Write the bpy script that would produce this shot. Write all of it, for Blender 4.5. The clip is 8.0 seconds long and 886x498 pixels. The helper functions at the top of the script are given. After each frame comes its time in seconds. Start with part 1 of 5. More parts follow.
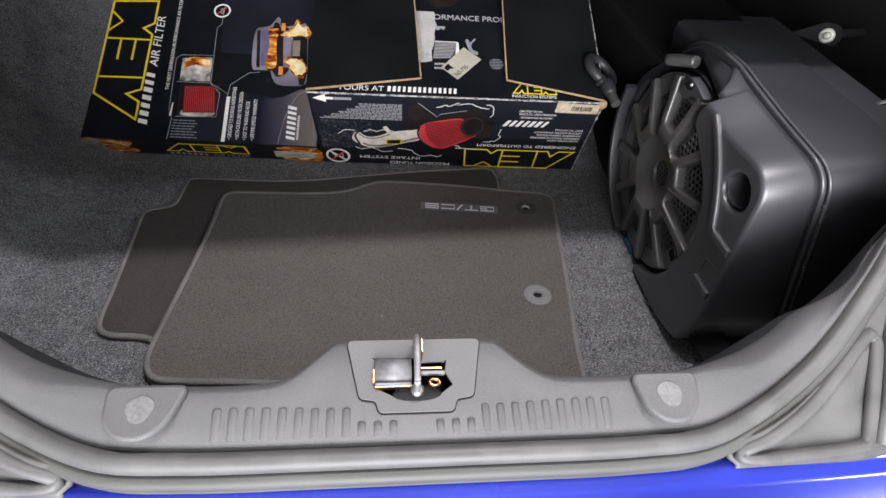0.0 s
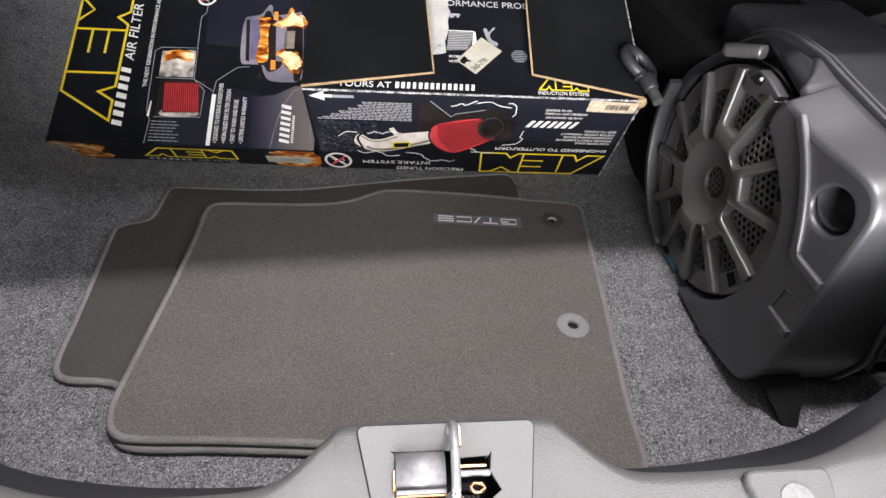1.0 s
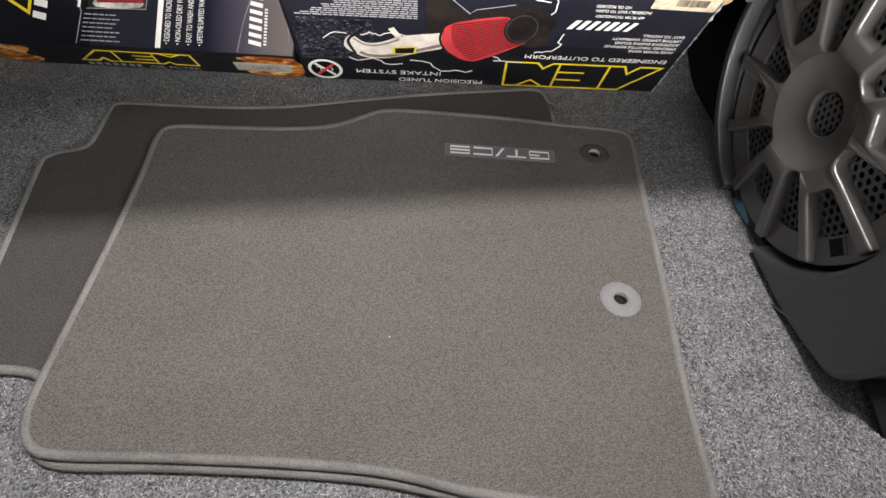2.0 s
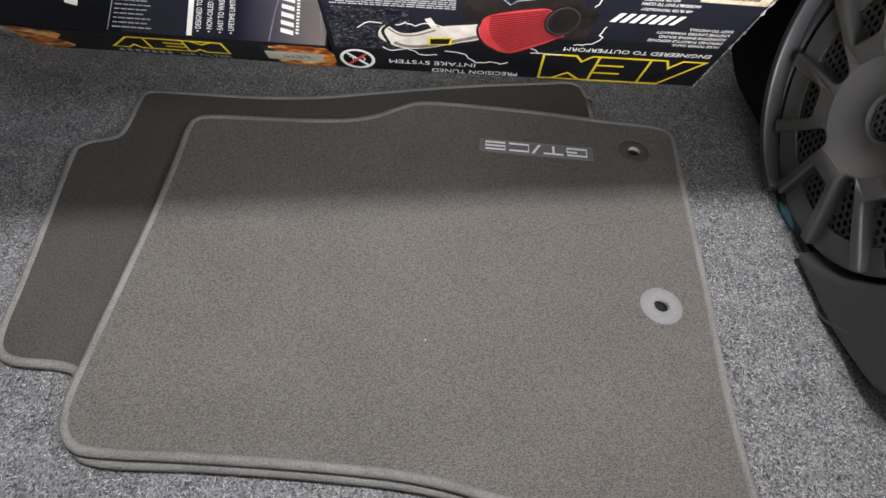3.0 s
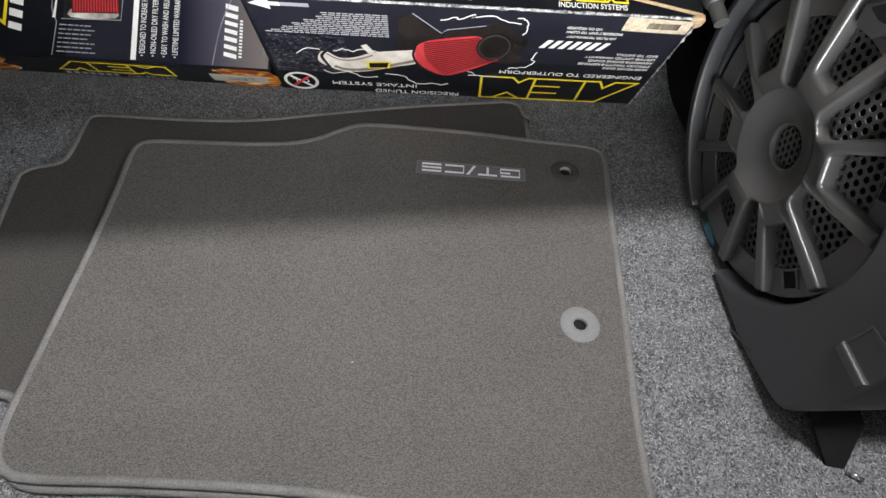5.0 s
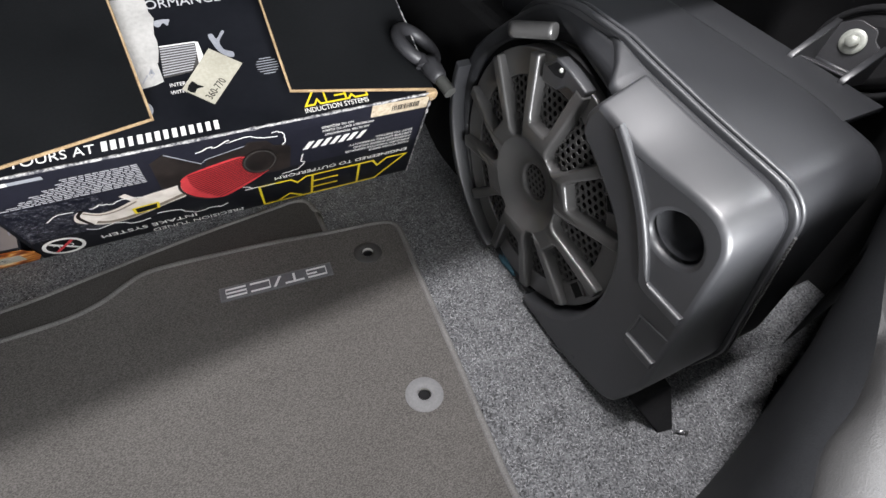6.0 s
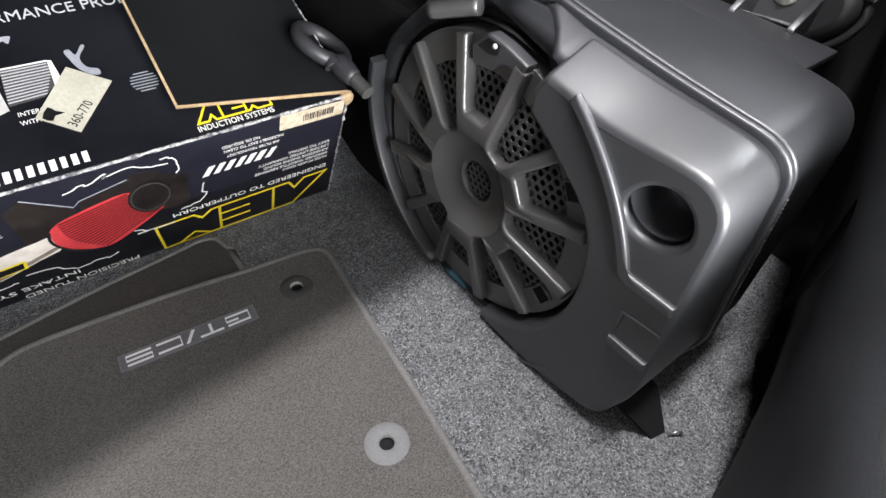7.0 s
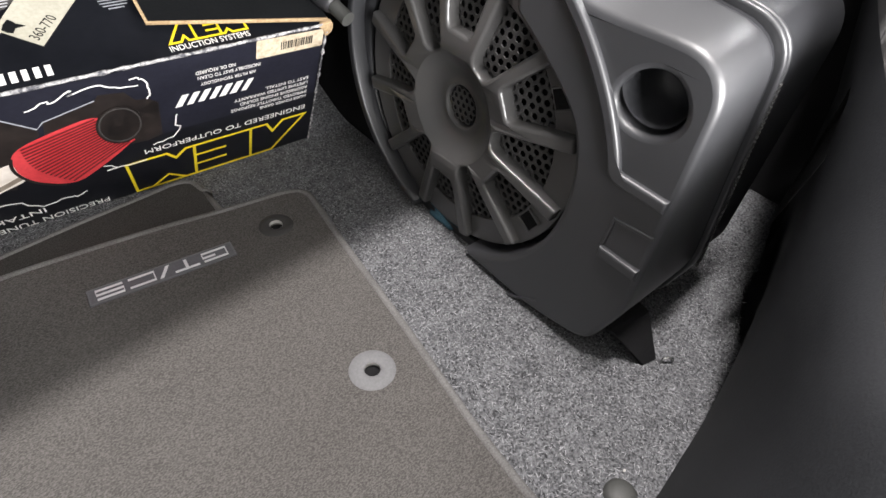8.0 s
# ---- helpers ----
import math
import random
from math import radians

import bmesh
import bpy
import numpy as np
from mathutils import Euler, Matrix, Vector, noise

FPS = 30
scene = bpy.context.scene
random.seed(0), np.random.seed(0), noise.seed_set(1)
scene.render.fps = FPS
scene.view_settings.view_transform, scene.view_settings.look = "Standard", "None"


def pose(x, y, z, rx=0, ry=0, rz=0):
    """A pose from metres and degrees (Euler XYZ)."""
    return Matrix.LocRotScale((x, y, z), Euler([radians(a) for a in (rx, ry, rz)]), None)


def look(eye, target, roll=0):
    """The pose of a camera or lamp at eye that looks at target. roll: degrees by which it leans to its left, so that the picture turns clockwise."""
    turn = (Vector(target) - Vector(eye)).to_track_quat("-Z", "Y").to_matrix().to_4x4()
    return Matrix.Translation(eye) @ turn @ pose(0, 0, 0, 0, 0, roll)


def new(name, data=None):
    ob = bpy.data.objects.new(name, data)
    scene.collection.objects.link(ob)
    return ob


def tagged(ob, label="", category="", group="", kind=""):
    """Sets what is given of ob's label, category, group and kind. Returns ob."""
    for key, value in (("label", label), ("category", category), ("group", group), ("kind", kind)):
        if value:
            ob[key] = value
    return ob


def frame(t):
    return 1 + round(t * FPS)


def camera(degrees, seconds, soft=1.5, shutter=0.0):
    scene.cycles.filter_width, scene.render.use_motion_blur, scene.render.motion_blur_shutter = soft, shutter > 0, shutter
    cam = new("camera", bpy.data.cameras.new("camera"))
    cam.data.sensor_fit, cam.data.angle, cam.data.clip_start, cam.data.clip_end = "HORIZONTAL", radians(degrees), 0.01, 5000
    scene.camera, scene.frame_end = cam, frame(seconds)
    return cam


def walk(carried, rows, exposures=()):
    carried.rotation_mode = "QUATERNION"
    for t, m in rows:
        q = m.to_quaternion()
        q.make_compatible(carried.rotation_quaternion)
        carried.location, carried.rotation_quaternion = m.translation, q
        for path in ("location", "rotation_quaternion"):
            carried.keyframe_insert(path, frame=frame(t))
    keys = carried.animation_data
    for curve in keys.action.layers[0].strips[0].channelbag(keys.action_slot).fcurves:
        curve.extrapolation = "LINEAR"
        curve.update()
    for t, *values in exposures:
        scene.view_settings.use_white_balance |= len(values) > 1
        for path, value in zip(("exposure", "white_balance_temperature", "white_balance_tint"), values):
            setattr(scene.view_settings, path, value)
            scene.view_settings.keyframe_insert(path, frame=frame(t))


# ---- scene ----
cam = camera(77.8, 8.0)
PATH = [
    (0, (0.033, 0.043, 0.625), (0.209, 1.537, -0.694), 4.1),
    (0.5, (-0.002, 0.078, 0.612), (0.177, 1.568, -0.71), 4.0),
    (1, (0.016, 0.16, 0.569), (0.199, 1.645, -0.758), 4.1),
    (1.5, (0.039, 0.274, 0.505), (0.214, 1.624, -0.96), 4.6),
    (2, (0.026, 0.323, 0.492), (0.178, 1.544, -1.084), 5.1),
    (2.2, (0.016, 0.331, 0.488), (0.153, 1.537, -1.101), 4.9),
    (3.3, (0.003, 0.361, 0.494), (0.103, 1.528, -1.127), 4.7),
    (3.5, (0.031, 0.371, 0.494), (0.146, 1.541, -1.124), 5.3),
    (4, (0.052, 0.371, 0.503), (0.179, 1.537, -1.117), 5.6),
    (4.2, (0.046, 0.367, 0.508), (0.172, 1.529, -1.115), 5.5),
    (5.3, (0.07, 0.355, 0.561), (0.239, 1.499, -1.071), 5.9),
    (5.5, (0.064, 0.354, 0.577), (0.345, 1.497, -1.04), 7.0),
    (6, (0.11, 0.369, 0.58), (0.802, 1.524, -0.899), 5.0),
    (6.5, (0.118, 0.406, 0.566), (0.987, 1.514, -0.855), 4.4),
    (7, (0.128, 0.421, 0.514), (1.063, 1.486, -0.897), 4.6),
    (7.5, (0.117, 0.424, 0.46), (1.076, 1.47, -0.948), 5.0),
    (8, (0.102, 0.389, 0.449), (1.092, 1.414, -0.954), 5.8),
]
EXPOSURES = [(0.0, -1.04, 6450, 13), (0.5, -0.60, 6450, 13), (1.0, -0.41, 6600, 13), (1.5, -0.28, 7000, 14), (2.0, -0.22, 6800, 11), (4.2, -0.30, 6500, 9), (5.5, -0.42, 6450, 8), (6.0, -0.45, 6400, 10), (6.5, -0.38, 6350, 10), (7.0, -0.28, 6400, 10), (8.0, -0.20, 6650, 11)]
walk(cam, [(t, look(eye, target, roll)) for t, eye, target, roll in PATH], EXPOSURES)

# ---- world, lamps, exposure ----
world = bpy.data.worlds.new("garage_air")
scene.world = world
world.use_nodes = True
world.node_tree.nodes["Background"].inputs["Color"].default_value = (0.55, 0.58, 0.62, 1)
world.node_tree.nodes["Background"].inputs["Strength"].default_value = 0.05


def tube_light(name, x, y, z, length, watts, width=0.10, colour=(1.0, 0.965, 0.97)):
    """A long ceiling tube lying along x that shines down."""
    data = bpy.data.lights.new(name, "AREA")
    data.shape, data.size, data.size_y = "RECTANGLE", length, width
    data.energy, data.color = watts, colour
    ob = new(name, data)
    ob.matrix_basis = pose(x, y, z)
    return ob


CEILING, GROUND = 2.05, -0.48
# Unseen tubes: the second added for varied highlights, the third placed from the subwoofer's.
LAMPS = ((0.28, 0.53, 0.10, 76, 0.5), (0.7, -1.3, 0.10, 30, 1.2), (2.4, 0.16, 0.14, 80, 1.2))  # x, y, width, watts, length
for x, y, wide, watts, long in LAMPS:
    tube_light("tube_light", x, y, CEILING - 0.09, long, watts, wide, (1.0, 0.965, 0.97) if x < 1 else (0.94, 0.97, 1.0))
door_light = tube_light("garage_door_daylight", 0.0, -3.12, 0.75, 2.2, 1000, 1.9, (0.985, 0.985, 1.0))
door_light.matrix_basis = pose(-0.10, -3.12, 0.70, 90, 0, 0)


# ---- materials ----
def material(name, dark, light, rough=0.6, metal=0.0, grain=300.0, blotch=9.0, bump=0.1, mix=0.5, spec=0.5, depth=0.001, stretch=None, rough_var=0.1, contrast=(0.36, 0.64)):
    """Two tones mixed by fine grain and broad blotches, with grain relief."""
    m = bpy.data.materials.new(name)
    m.use_nodes = True
    nt = m.node_tree
    n, link = nt.nodes, nt.links.new
    p = n["Principled BSDF"]
    p.inputs["Metallic"].default_value = metal
    p.inputs["Specular IOR Level"].default_value = spec
    co = n.new("ShaderNodeTexCoord").outputs["Object"]
    if stretch:
        mp = n.new("ShaderNodeMapping")
        mp.inputs["Scale"].default_value = stretch
        link(co, mp.inputs["Vector"])
        co = mp.outputs["Vector"]
    fine, broad = n.new("ShaderNodeTexNoise"), n.new("ShaderNodeTexNoise")
    fine.inputs["Scale"].default_value, fine.inputs["Detail"].default_value = grain, 5
    broad.inputs["Scale"].default_value, broad.inputs["Detail"].default_value = blotch, 4
    for t in (fine, broad):
        link(co, t.inputs["Vector"])
    avg = n.new("ShaderNodeMix")
    avg.inputs[0].default_value = mix
    link(broad.outputs["Fac"], avg.inputs[2])
    link(fine.outputs["Fac"], avg.inputs[3])
    ramp = n.new("ShaderNodeValToRGB")
    ramp.color_ramp.elements[0].position, ramp.color_ramp.elements[1].position = contrast
    ramp.color_ramp.elements[0].color, ramp.color_ramp.elements[1].color = (*dark, 1), (*light, 1)
    link(avg.outputs[0], ramp.inputs["Fac"])
    link(ramp.outputs["Color"], p.inputs["Base Color"])
    span = n.new("ShaderNodeMapRange")
    span.inputs["To Min"].default_value, span.inputs["To Max"].default_value = max(rough - rough_var, 0.02), min(rough + rough_var, 1)
    link(broad.outputs["Fac"], span.inputs["Value"])
    link(span.outputs["Result"], p.inputs["Roughness"])
    if bump:
        b = n.new("ShaderNodeBump")
        b.inputs["Strength"].default_value, b.inputs["Distance"].default_value = bump, depth
        link(fine.outputs["Fac"], b.inputs["Height"])
        link(b.outputs["Normal"], p.inputs["Normal"])
    return m


def fibre(name, dark, light):
    """Loose felt fibres, each with its own grey."""
    m = bpy.data.materials.new(name)
    m.use_nodes = True
    n, link = m.node_tree.nodes, m.node_tree.links.new
    p = n["Principled BSDF"]
    r = n.new("ShaderNodeValToRGB")
    r.color_ramp.elements[0].position, r.color_ramp.elements[1].position = 0.25, 0.95
    r.color_ramp.elements[0].color, r.color_ramp.elements[1].color = (*dark, 1), (*light, 1)
    link(n.new("ShaderNodeNewGeometry").outputs["Random Per Island"], r.inputs["Fac"])
    link(r.outputs["Color"], p.inputs["Base Color"])
    p.inputs["Roughness"].default_value, p.inputs["Specular IOR Level"].default_value = 0.9, 0.15
    return m


def flame_print(name):
    """Printed fire: noise drawn out into soft tongues, from black through orange to pale yellow."""
    m = bpy.data.materials.new(name)
    m.use_nodes = True
    n, link = m.node_tree.nodes, m.node_tree.links.new
    p = n["Principled BSDF"]
    mp = n.new("ShaderNodeMapping")
    mp.inputs["Scale"].default_value = (0.55, 0.8, 1.5)
    mp.inputs["Rotation"].default_value = (0.3, 0.5, 0.2)
    link(n.new("ShaderNodeTexCoord").outputs["Object"], mp.inputs["Vector"])
    t = n.new("ShaderNodeTexNoise")
    t.inputs["Scale"].default_value, t.inputs["Detail"].default_value, t.inputs["Distortion"].default_value = 70, 8, 0.8
    link(mp.outputs["Vector"], t.inputs["Vector"])
    r = n.new("ShaderNodeValToRGB")
    r.color_ramp.elements[0].position, r.color_ramp.elements[0].color = 0.34, (0.02, 0.007, 0.003, 1)
    r.color_ramp.elements[1].position, r.color_ramp.elements[1].color = 0.68, (0.92, 0.80, 0.48, 1)
    for at, c in ((0.44, (0.30, 0.06, 0.008, 1)), (0.55, (0.72, 0.28, 0.03, 1))):
        e = r.color_ramp.elements.new(at)
        e.color = c
    link(t.outputs["Fac"], r.inputs["Fac"])
    link(r.outputs["Color"], p.inputs["Base Color"])
    p.inputs["Roughness"].default_value = 0.35
    return m


def dusk_print(name, x0, x1):
    """A printed dusk scene that runs from navy over violet to a pale brown road."""
    m = material(name, (0.1, 0.1, 0.1), (0.2, 0.2, 0.2), 0.36, 0, 60, 8, 0, spec=0.35)
    n, link = m.node_tree.nodes, m.node_tree.links.new
    sep = n.new("ShaderNodeSeparateXYZ")
    link(n.new("ShaderNodeTexCoord").outputs["Object"], sep.inputs[0])
    span = n.new("ShaderNodeMapRange")
    span.inputs["From Min"].default_value, span.inputs["From Max"].default_value = x0, x1
    link(sep.outputs["X"], span.inputs["Value"])
    r = n.new("ShaderNodeValToRGB")
    r.color_ramp.elements[0].position, r.color_ramp.elements[0].color = 0.0, (0.009, 0.010, 0.020, 1)
    r.color_ramp.elements[1].position, r.color_ramp.elements[1].color = 1.0, (0.17, 0.145, 0.135, 1)
    e = r.color_ramp.elements.new(0.45)
    e.color = (0.06, 0.055, 0.075, 1)
    link(span.outputs["Result"], r.inputs["Fac"])
    link(r.outputs["Color"], n["Principled BSDF"].inputs["Base Color"])
    return m


def paint(name, colour):
    m = material(name, tuple(c * 0.85 for c in colour), colour, 0.25, 0.2, 900, 6, 0.02)
    m.node_tree.nodes["Principled BSDF"].inputs["Coat Weight"].default_value = 1.0
    m.node_tree.nodes["Principled BSDF"].inputs["Coat Roughness"].default_value = 0.10
    return m


CARPET = material("grey_felt_carpet", (0.030, 0.0308, 0.0325), (0.215, 0.2185, 0.227), 0.95, 0, 420, 40, 0.9, 0.80, 0.1, 0.002, contrast=(0.33, 0.68))
FELT_FIBRE = fibre("felt_fibre", (0.020, 0.0205, 0.022), (0.40, 0.405, 0.415))
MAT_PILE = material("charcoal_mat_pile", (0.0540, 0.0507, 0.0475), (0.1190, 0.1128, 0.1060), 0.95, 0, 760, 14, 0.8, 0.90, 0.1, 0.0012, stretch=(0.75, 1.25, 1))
# A darker tone of the mat pile, for the lower mat.
MAT_DARK = material("dark_mat_pile", (0.030, 0.0285, 0.0265), (0.067, 0.0635, 0.060), 0.95, 0, 760, 14, 0.8, 0.90, 0.1, 0.0012, stretch=(1.25, 0.75, 1))
MAT_RING = material("dark_ring_plastic", (0.030, 0.029, 0.028), (0.046, 0.044, 0.043), 0.7, 0, 500, 20, 0.2)
MAT_EDGE = material("mat_edge_binding", (0.085, 0.082, 0.079), (0.17, 0.166, 0.162), 0.8, 0, 700, 20, 0.6, 0.6, 0.2)
BLACK_PLASTIC = material("satin_black_plastic", (0.025, 0.0258, 0.0285), (0.034, 0.035, 0.0385), 0.43, 0, 1400, 7, 0.06, 0.4, 0.85, rough_var=0.05)
BLACK_PLASTIC.node_tree.nodes["Principled BSDF"].inputs["Coat Weight"].default_value = 0.28
BLACK_PLASTIC.node_tree.nodes["Principled BSDF"].inputs["Coat Roughness"].default_value = 0.50
# Darker, rougher copy of the satin black; the shelf's shade is put into it.
SHADED_PLASTIC = material("shaded_matte_plastic", (0.0135, 0.0142, 0.0165), (0.0210, 0.0220, 0.0246), 0.50, 0, 1400, 7, 0.06, 0.4, 0.5, rough_var=0.06)
LATCH_STEEL = material("dull_latch_steel", (0.16, 0.16, 0.166), (0.23, 0.23, 0.236), 0.58, 0.5, 260, 40, 0.2)
GRILLE_PLASTIC = material("black_grille_plastic", (0.050, 0.0492, 0.0485), (0.066, 0.0652, 0.0644), 0.33, 0, 1200, 12, 0.08, 0.4, 1.0)
# Same plastic as the grille; the windows' shade is in its darker tone.
SHADED_MESH = material("shaded_speaker_mesh", (0.034, 0.0335, 0.033), (0.050, 0.049, 0.048), 0.62, 0, 1200, 12, 0.08, 0.4, 0.4)
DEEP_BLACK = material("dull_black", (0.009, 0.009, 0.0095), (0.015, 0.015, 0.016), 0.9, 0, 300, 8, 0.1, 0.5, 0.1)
FENDER_PAINT = material("black_body_paint", (0.014, 0.014, 0.015), (0.022, 0.022, 0.023), 0.34, 0, 500, 6, 0.05)
PANEL_BLACK = material("black_inner_panel", (0.018, 0.018, 0.020), (0.028, 0.028, 0.031), 0.45, 0, 500, 6, 0.1)
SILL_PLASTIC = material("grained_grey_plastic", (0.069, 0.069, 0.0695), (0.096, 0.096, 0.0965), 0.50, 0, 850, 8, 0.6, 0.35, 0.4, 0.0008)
# The sill's own plastic darkened: shade on its inner wall is in this colour.
SHADED_SILL = material("shaded_sill_plastic", (0.016, 0.0170, 0.0190), (0.027, 0.0285, 0.0315), 0.60, 0, 700, 8, 0.3, 0.5, 0.3, 0.0008)
RUBBER = material("weatherstrip_rubber", (0.046, 0.047, 0.044), (0.066, 0.067, 0.063), 0.6, 0, 600, 12, 0.1, 0.2)
GREY_PIECE = material("weathered_grey_plastic", (0.062, 0.062, 0.0605), (0.092, 0.092, 0.089), 0.55, 0, 500, 30, 0.1, 0.15)
BLUE = paint("deep_blue_paint", (0.010, 0.024, 0.34))
STEEL = material("brushed_steel", (0.38, 0.38, 0.38), (0.62, 0.62, 0.61), 0.38, 1.0, 500, 12, 0.1)
BRASS = material("orange_zinc_plate", (0.42, 0.20, 0.09), (0.75, 0.42, 0.22), 0.3, 1.0, 300, 20, 0.1)
ZINC = material("pale_zinc", (0.30, 0.31, 0.28), (0.44, 0.45, 0.41), 0.4, 0.2, 400, 20, 0.1)
CARD_BLACK = material("black_printed_card", (0.0055, 0.006, 0.008), (0.010, 0.0108, 0.014), 0.38, 0, 120, 10, 0.1, 0.3, 0.25)
CARD_FLAP = material("black_card_flap", (0.0045, 0.005, 0.0055), (0.0080, 0.0086, 0.0095), 0.55, 0, 400, 8, 0.1, 0.5, 0.2)
CARD_EDGE = material("raw_cardboard_edge", (0.25, 0.16, 0.08), (0.48, 0.35, 0.2), 0.9, 0, 500, 60, 0.4)
CARD_WORN = material("worn_card_edge", (0.06, 0.06, 0.07), (0.55, 0.54, 0.53), 0.7, 0, 300, 120, 0.3, contrast=(0.42, 0.62))
NAVY = material("navy_print", (0.010, 0.0105, 0.016), (0.017, 0.0175, 0.027), 0.38, 0, 200, 12, 0.05, 0.5, 0.3)
SKYLINE = material("city_skyline_print", (0.005, 0.006, 0.012), (0.30, 0.30, 0.34), 0.35, 0, 500, 160, 0.0, 0.5, stretch=(1, 1, 2.2), contrast=(0.52, 0.72))
INK_TAN = material("tan_shade_print", (0.16, 0.13, 0.10), (0.30, 0.25, 0.20), 0.35, 0, 60, 18, 0)
CARD_WORN_INK = material("dark_grey_print", (0.045, 0.042, 0.040), (0.07, 0.066, 0.063), 0.4, 0, 200, 20, 0)
INK_WHITE = material("white_print", (0.74, 0.73, 0.70), (0.86, 0.85, 0.82), 0.4, 0, 300, 20, 0)
INK_GREY = material("grey_print", (0.24, 0.25, 0.28), (0.34, 0.35, 0.38), 0.4, 0, 300, 20, 0)
INK_PALE = material("pale_grey_print", (0.40, 0.40, 0.42), (0.50, 0.50, 0.52), 0.4, 0, 300, 20, 0)
INK_YELLOW = material("yellow_print", (0.68, 0.52, 0.02), (0.82, 0.66, 0.03), 0.4, 0, 300, 20, 0)
INK_RED = material("red_filter_print", (0.46, 0.035, 0.042), (0.60, 0.055, 0.062), 0.4, 0, 300, 30, 0)
INK_ORANGE = material("orange_print", (0.62, 0.20, 0.03), (0.80, 0.32, 0.06), 0.4, 0, 100, 40, 0)
INK_DARKRED = material("dark_red_print", (0.10, 0.008, 0.010), (0.15, 0.014, 0.015), 0.4, 0, 300, 30, 0)
INK_PIPE = material("chrome_pipe_print", (0.58, 0.52, 0.46), (0.84, 0.78, 0.71), 0.35, 0, 60, 18, 0)
INK_BROWN = material("dark_brown_print", (0.008, 0.007, 0.007), (0.026, 0.020, 0.018), 0.35, 0, 100, 20, 0)
INK_DUSK = material("dusk_glass_print", (0.07, 0.065, 0.13), (0.16, 0.14, 0.24), 0.35, 0, 30, 20, 0)
INK_FIRE = material("pale_fire_print", (0.80, 0.55, 0.14), (0.90, 0.84, 0.62), 0.35, 0, 80, 60, 0)
INK_LILAC = material("lilac_print", (0.13, 0.12, 0.15), (0.27, 0.25, 0.30), 0.35, 0, 30, 12, 0)
INK_ROAD = dusk_print("dusk_road_print", -0.235, -0.125)
INK_SMOKE = material("smoke_print", (0.10, 0.09, 0.085), (0.75, 0.70, 0.62), 0.35, 0, 60, 40, 0)
FLAME = flame_print("flame_print")
STICKER = material("cream_paper_sticker", (0.37, 0.35, 0.28), (0.47, 0.45, 0.37), 0.7, 0, 300, 25, 0.1)
TAN_LABEL = material("stained_tan_label", (0.36, 0.28, 0.19), (0.66, 0.57, 0.43), 0.7, 0, 200, 60, 0.1)
PAPER = material("torn_white_paper", (0.37, 0.36, 0.345), (0.48, 0.47, 0.45), 0.8, 0, 200, 30, 0.2)
CLOTH_BLUE = material("teal_cloth", (0.02, 0.06, 0.085), (0.05, 0.12, 0.16), 0.9, 0, 600, 30, 0.3)
BADGE_GREY = material("badge_grey", (0.085, 0.085, 0.094), (0.12, 0.12, 0.132), 0.45, 0, 500, 30, 0.1)
SILVER = material("silver_thread", (0.66, 0.66, 0.67), (0.80, 0.80, 0.81), 0.4, 0.1, 900, 30, 0.2)
MARK = material("pale_wear", (0.10, 0.10, 0.10), (0.17, 0.17, 0.17), 0.6, 0, 300, 60, 0.1)
GROMMET = material("grey_grommet_plastic", (0.125, 0.125, 0.128), (0.165, 0.165, 0.168), 0.8, 0, 400, 30, 0.1)
PLATE_GREY = material("smooth_grey_plastic", (0.092, 0.092, 0.093), (0.116, 0.116, 0.117), 0.60, 0, 900, 10, 0.08, 0.5, 0.3)
CONCRETE = material("garage_concrete", (0.15, 0.15, 0.145), (0.26, 0.255, 0.245), 0.8, 0, 40, 1.5, 0.2)
WALL_PAINT = material("garage_wall_paint", (0.30, 0.30, 0.29), (0.38, 0.38, 0.37), 0.85, 0, 60, 1.2, 0.1)


# ---- building helpers ----
def part(name, mesh, mat, parent=None, label=""):
    """One mesh object in world coordinates, under a thing or a part."""
    if isinstance(mesh, bmesh.types.BMesh):
        bm, mesh = mesh, bpy.data.meshes.new(name)
        bm.normal_update()
        bm.to_mesh(mesh)
        bm.free()
    mesh.materials.clear()
    mesh.materials.append(mat)
    ob = new(name, mesh)
    if parent is not None:
        ob.parent = parent
        ob.matrix_parent_inverse = parent.matrix_basis.inverted()
    return tagged(ob, label)


def thing(name, at, label, category, kind="", group=""):
    ob = new(name)
    ob.empty_display_size = 0.02
    ob.matrix_basis = pose(*at)
    return tagged(ob, label, category, group, kind)


def plane_frame(o, u, v):
    """Origin, right and up of a flat face; the third axis looks out of it."""
    u = Vector(u).normalized()
    v = Vector(v)
    v = (v - u * u.dot(v)).normalized()
    n = u.cross(v)
    return Matrix(((u.x, v.x, n.x, o[0]), (u.y, v.y, n.y, o[1]), (u.z, v.z, n.z, o[2]), (0, 0, 0, 1)))


def outline_mesh(loops, depth, bevel=0.0, steps=2):
    """A flat shape with holes, from z = 0 up to depth, its edges rounded."""
    cu = bpy.data.curves.new("outline", "CURVE")
    cu.dimensions, cu.fill_mode = "2D", "BOTH"
    half = depth / 2
    cu.extrude, cu.bevel_depth, cu.bevel_resolution, cu.offset = max(half - bevel, 0), bevel, steps, -bevel
    for loop in loops:
        sp = cu.splines.new("POLY")
        sp.points.add(len(loop) - 1)
        for q, (x, y) in zip(sp.points, loop):
            q.co = (x, y, 0, 1)
        sp.use_cyclic_u = True
    ob = new("outline", cu)
    dg = bpy.context.evaluated_depsgraph_get()
    mesh = bpy.data.meshes.new_from_object(ob.evaluated_get(dg))
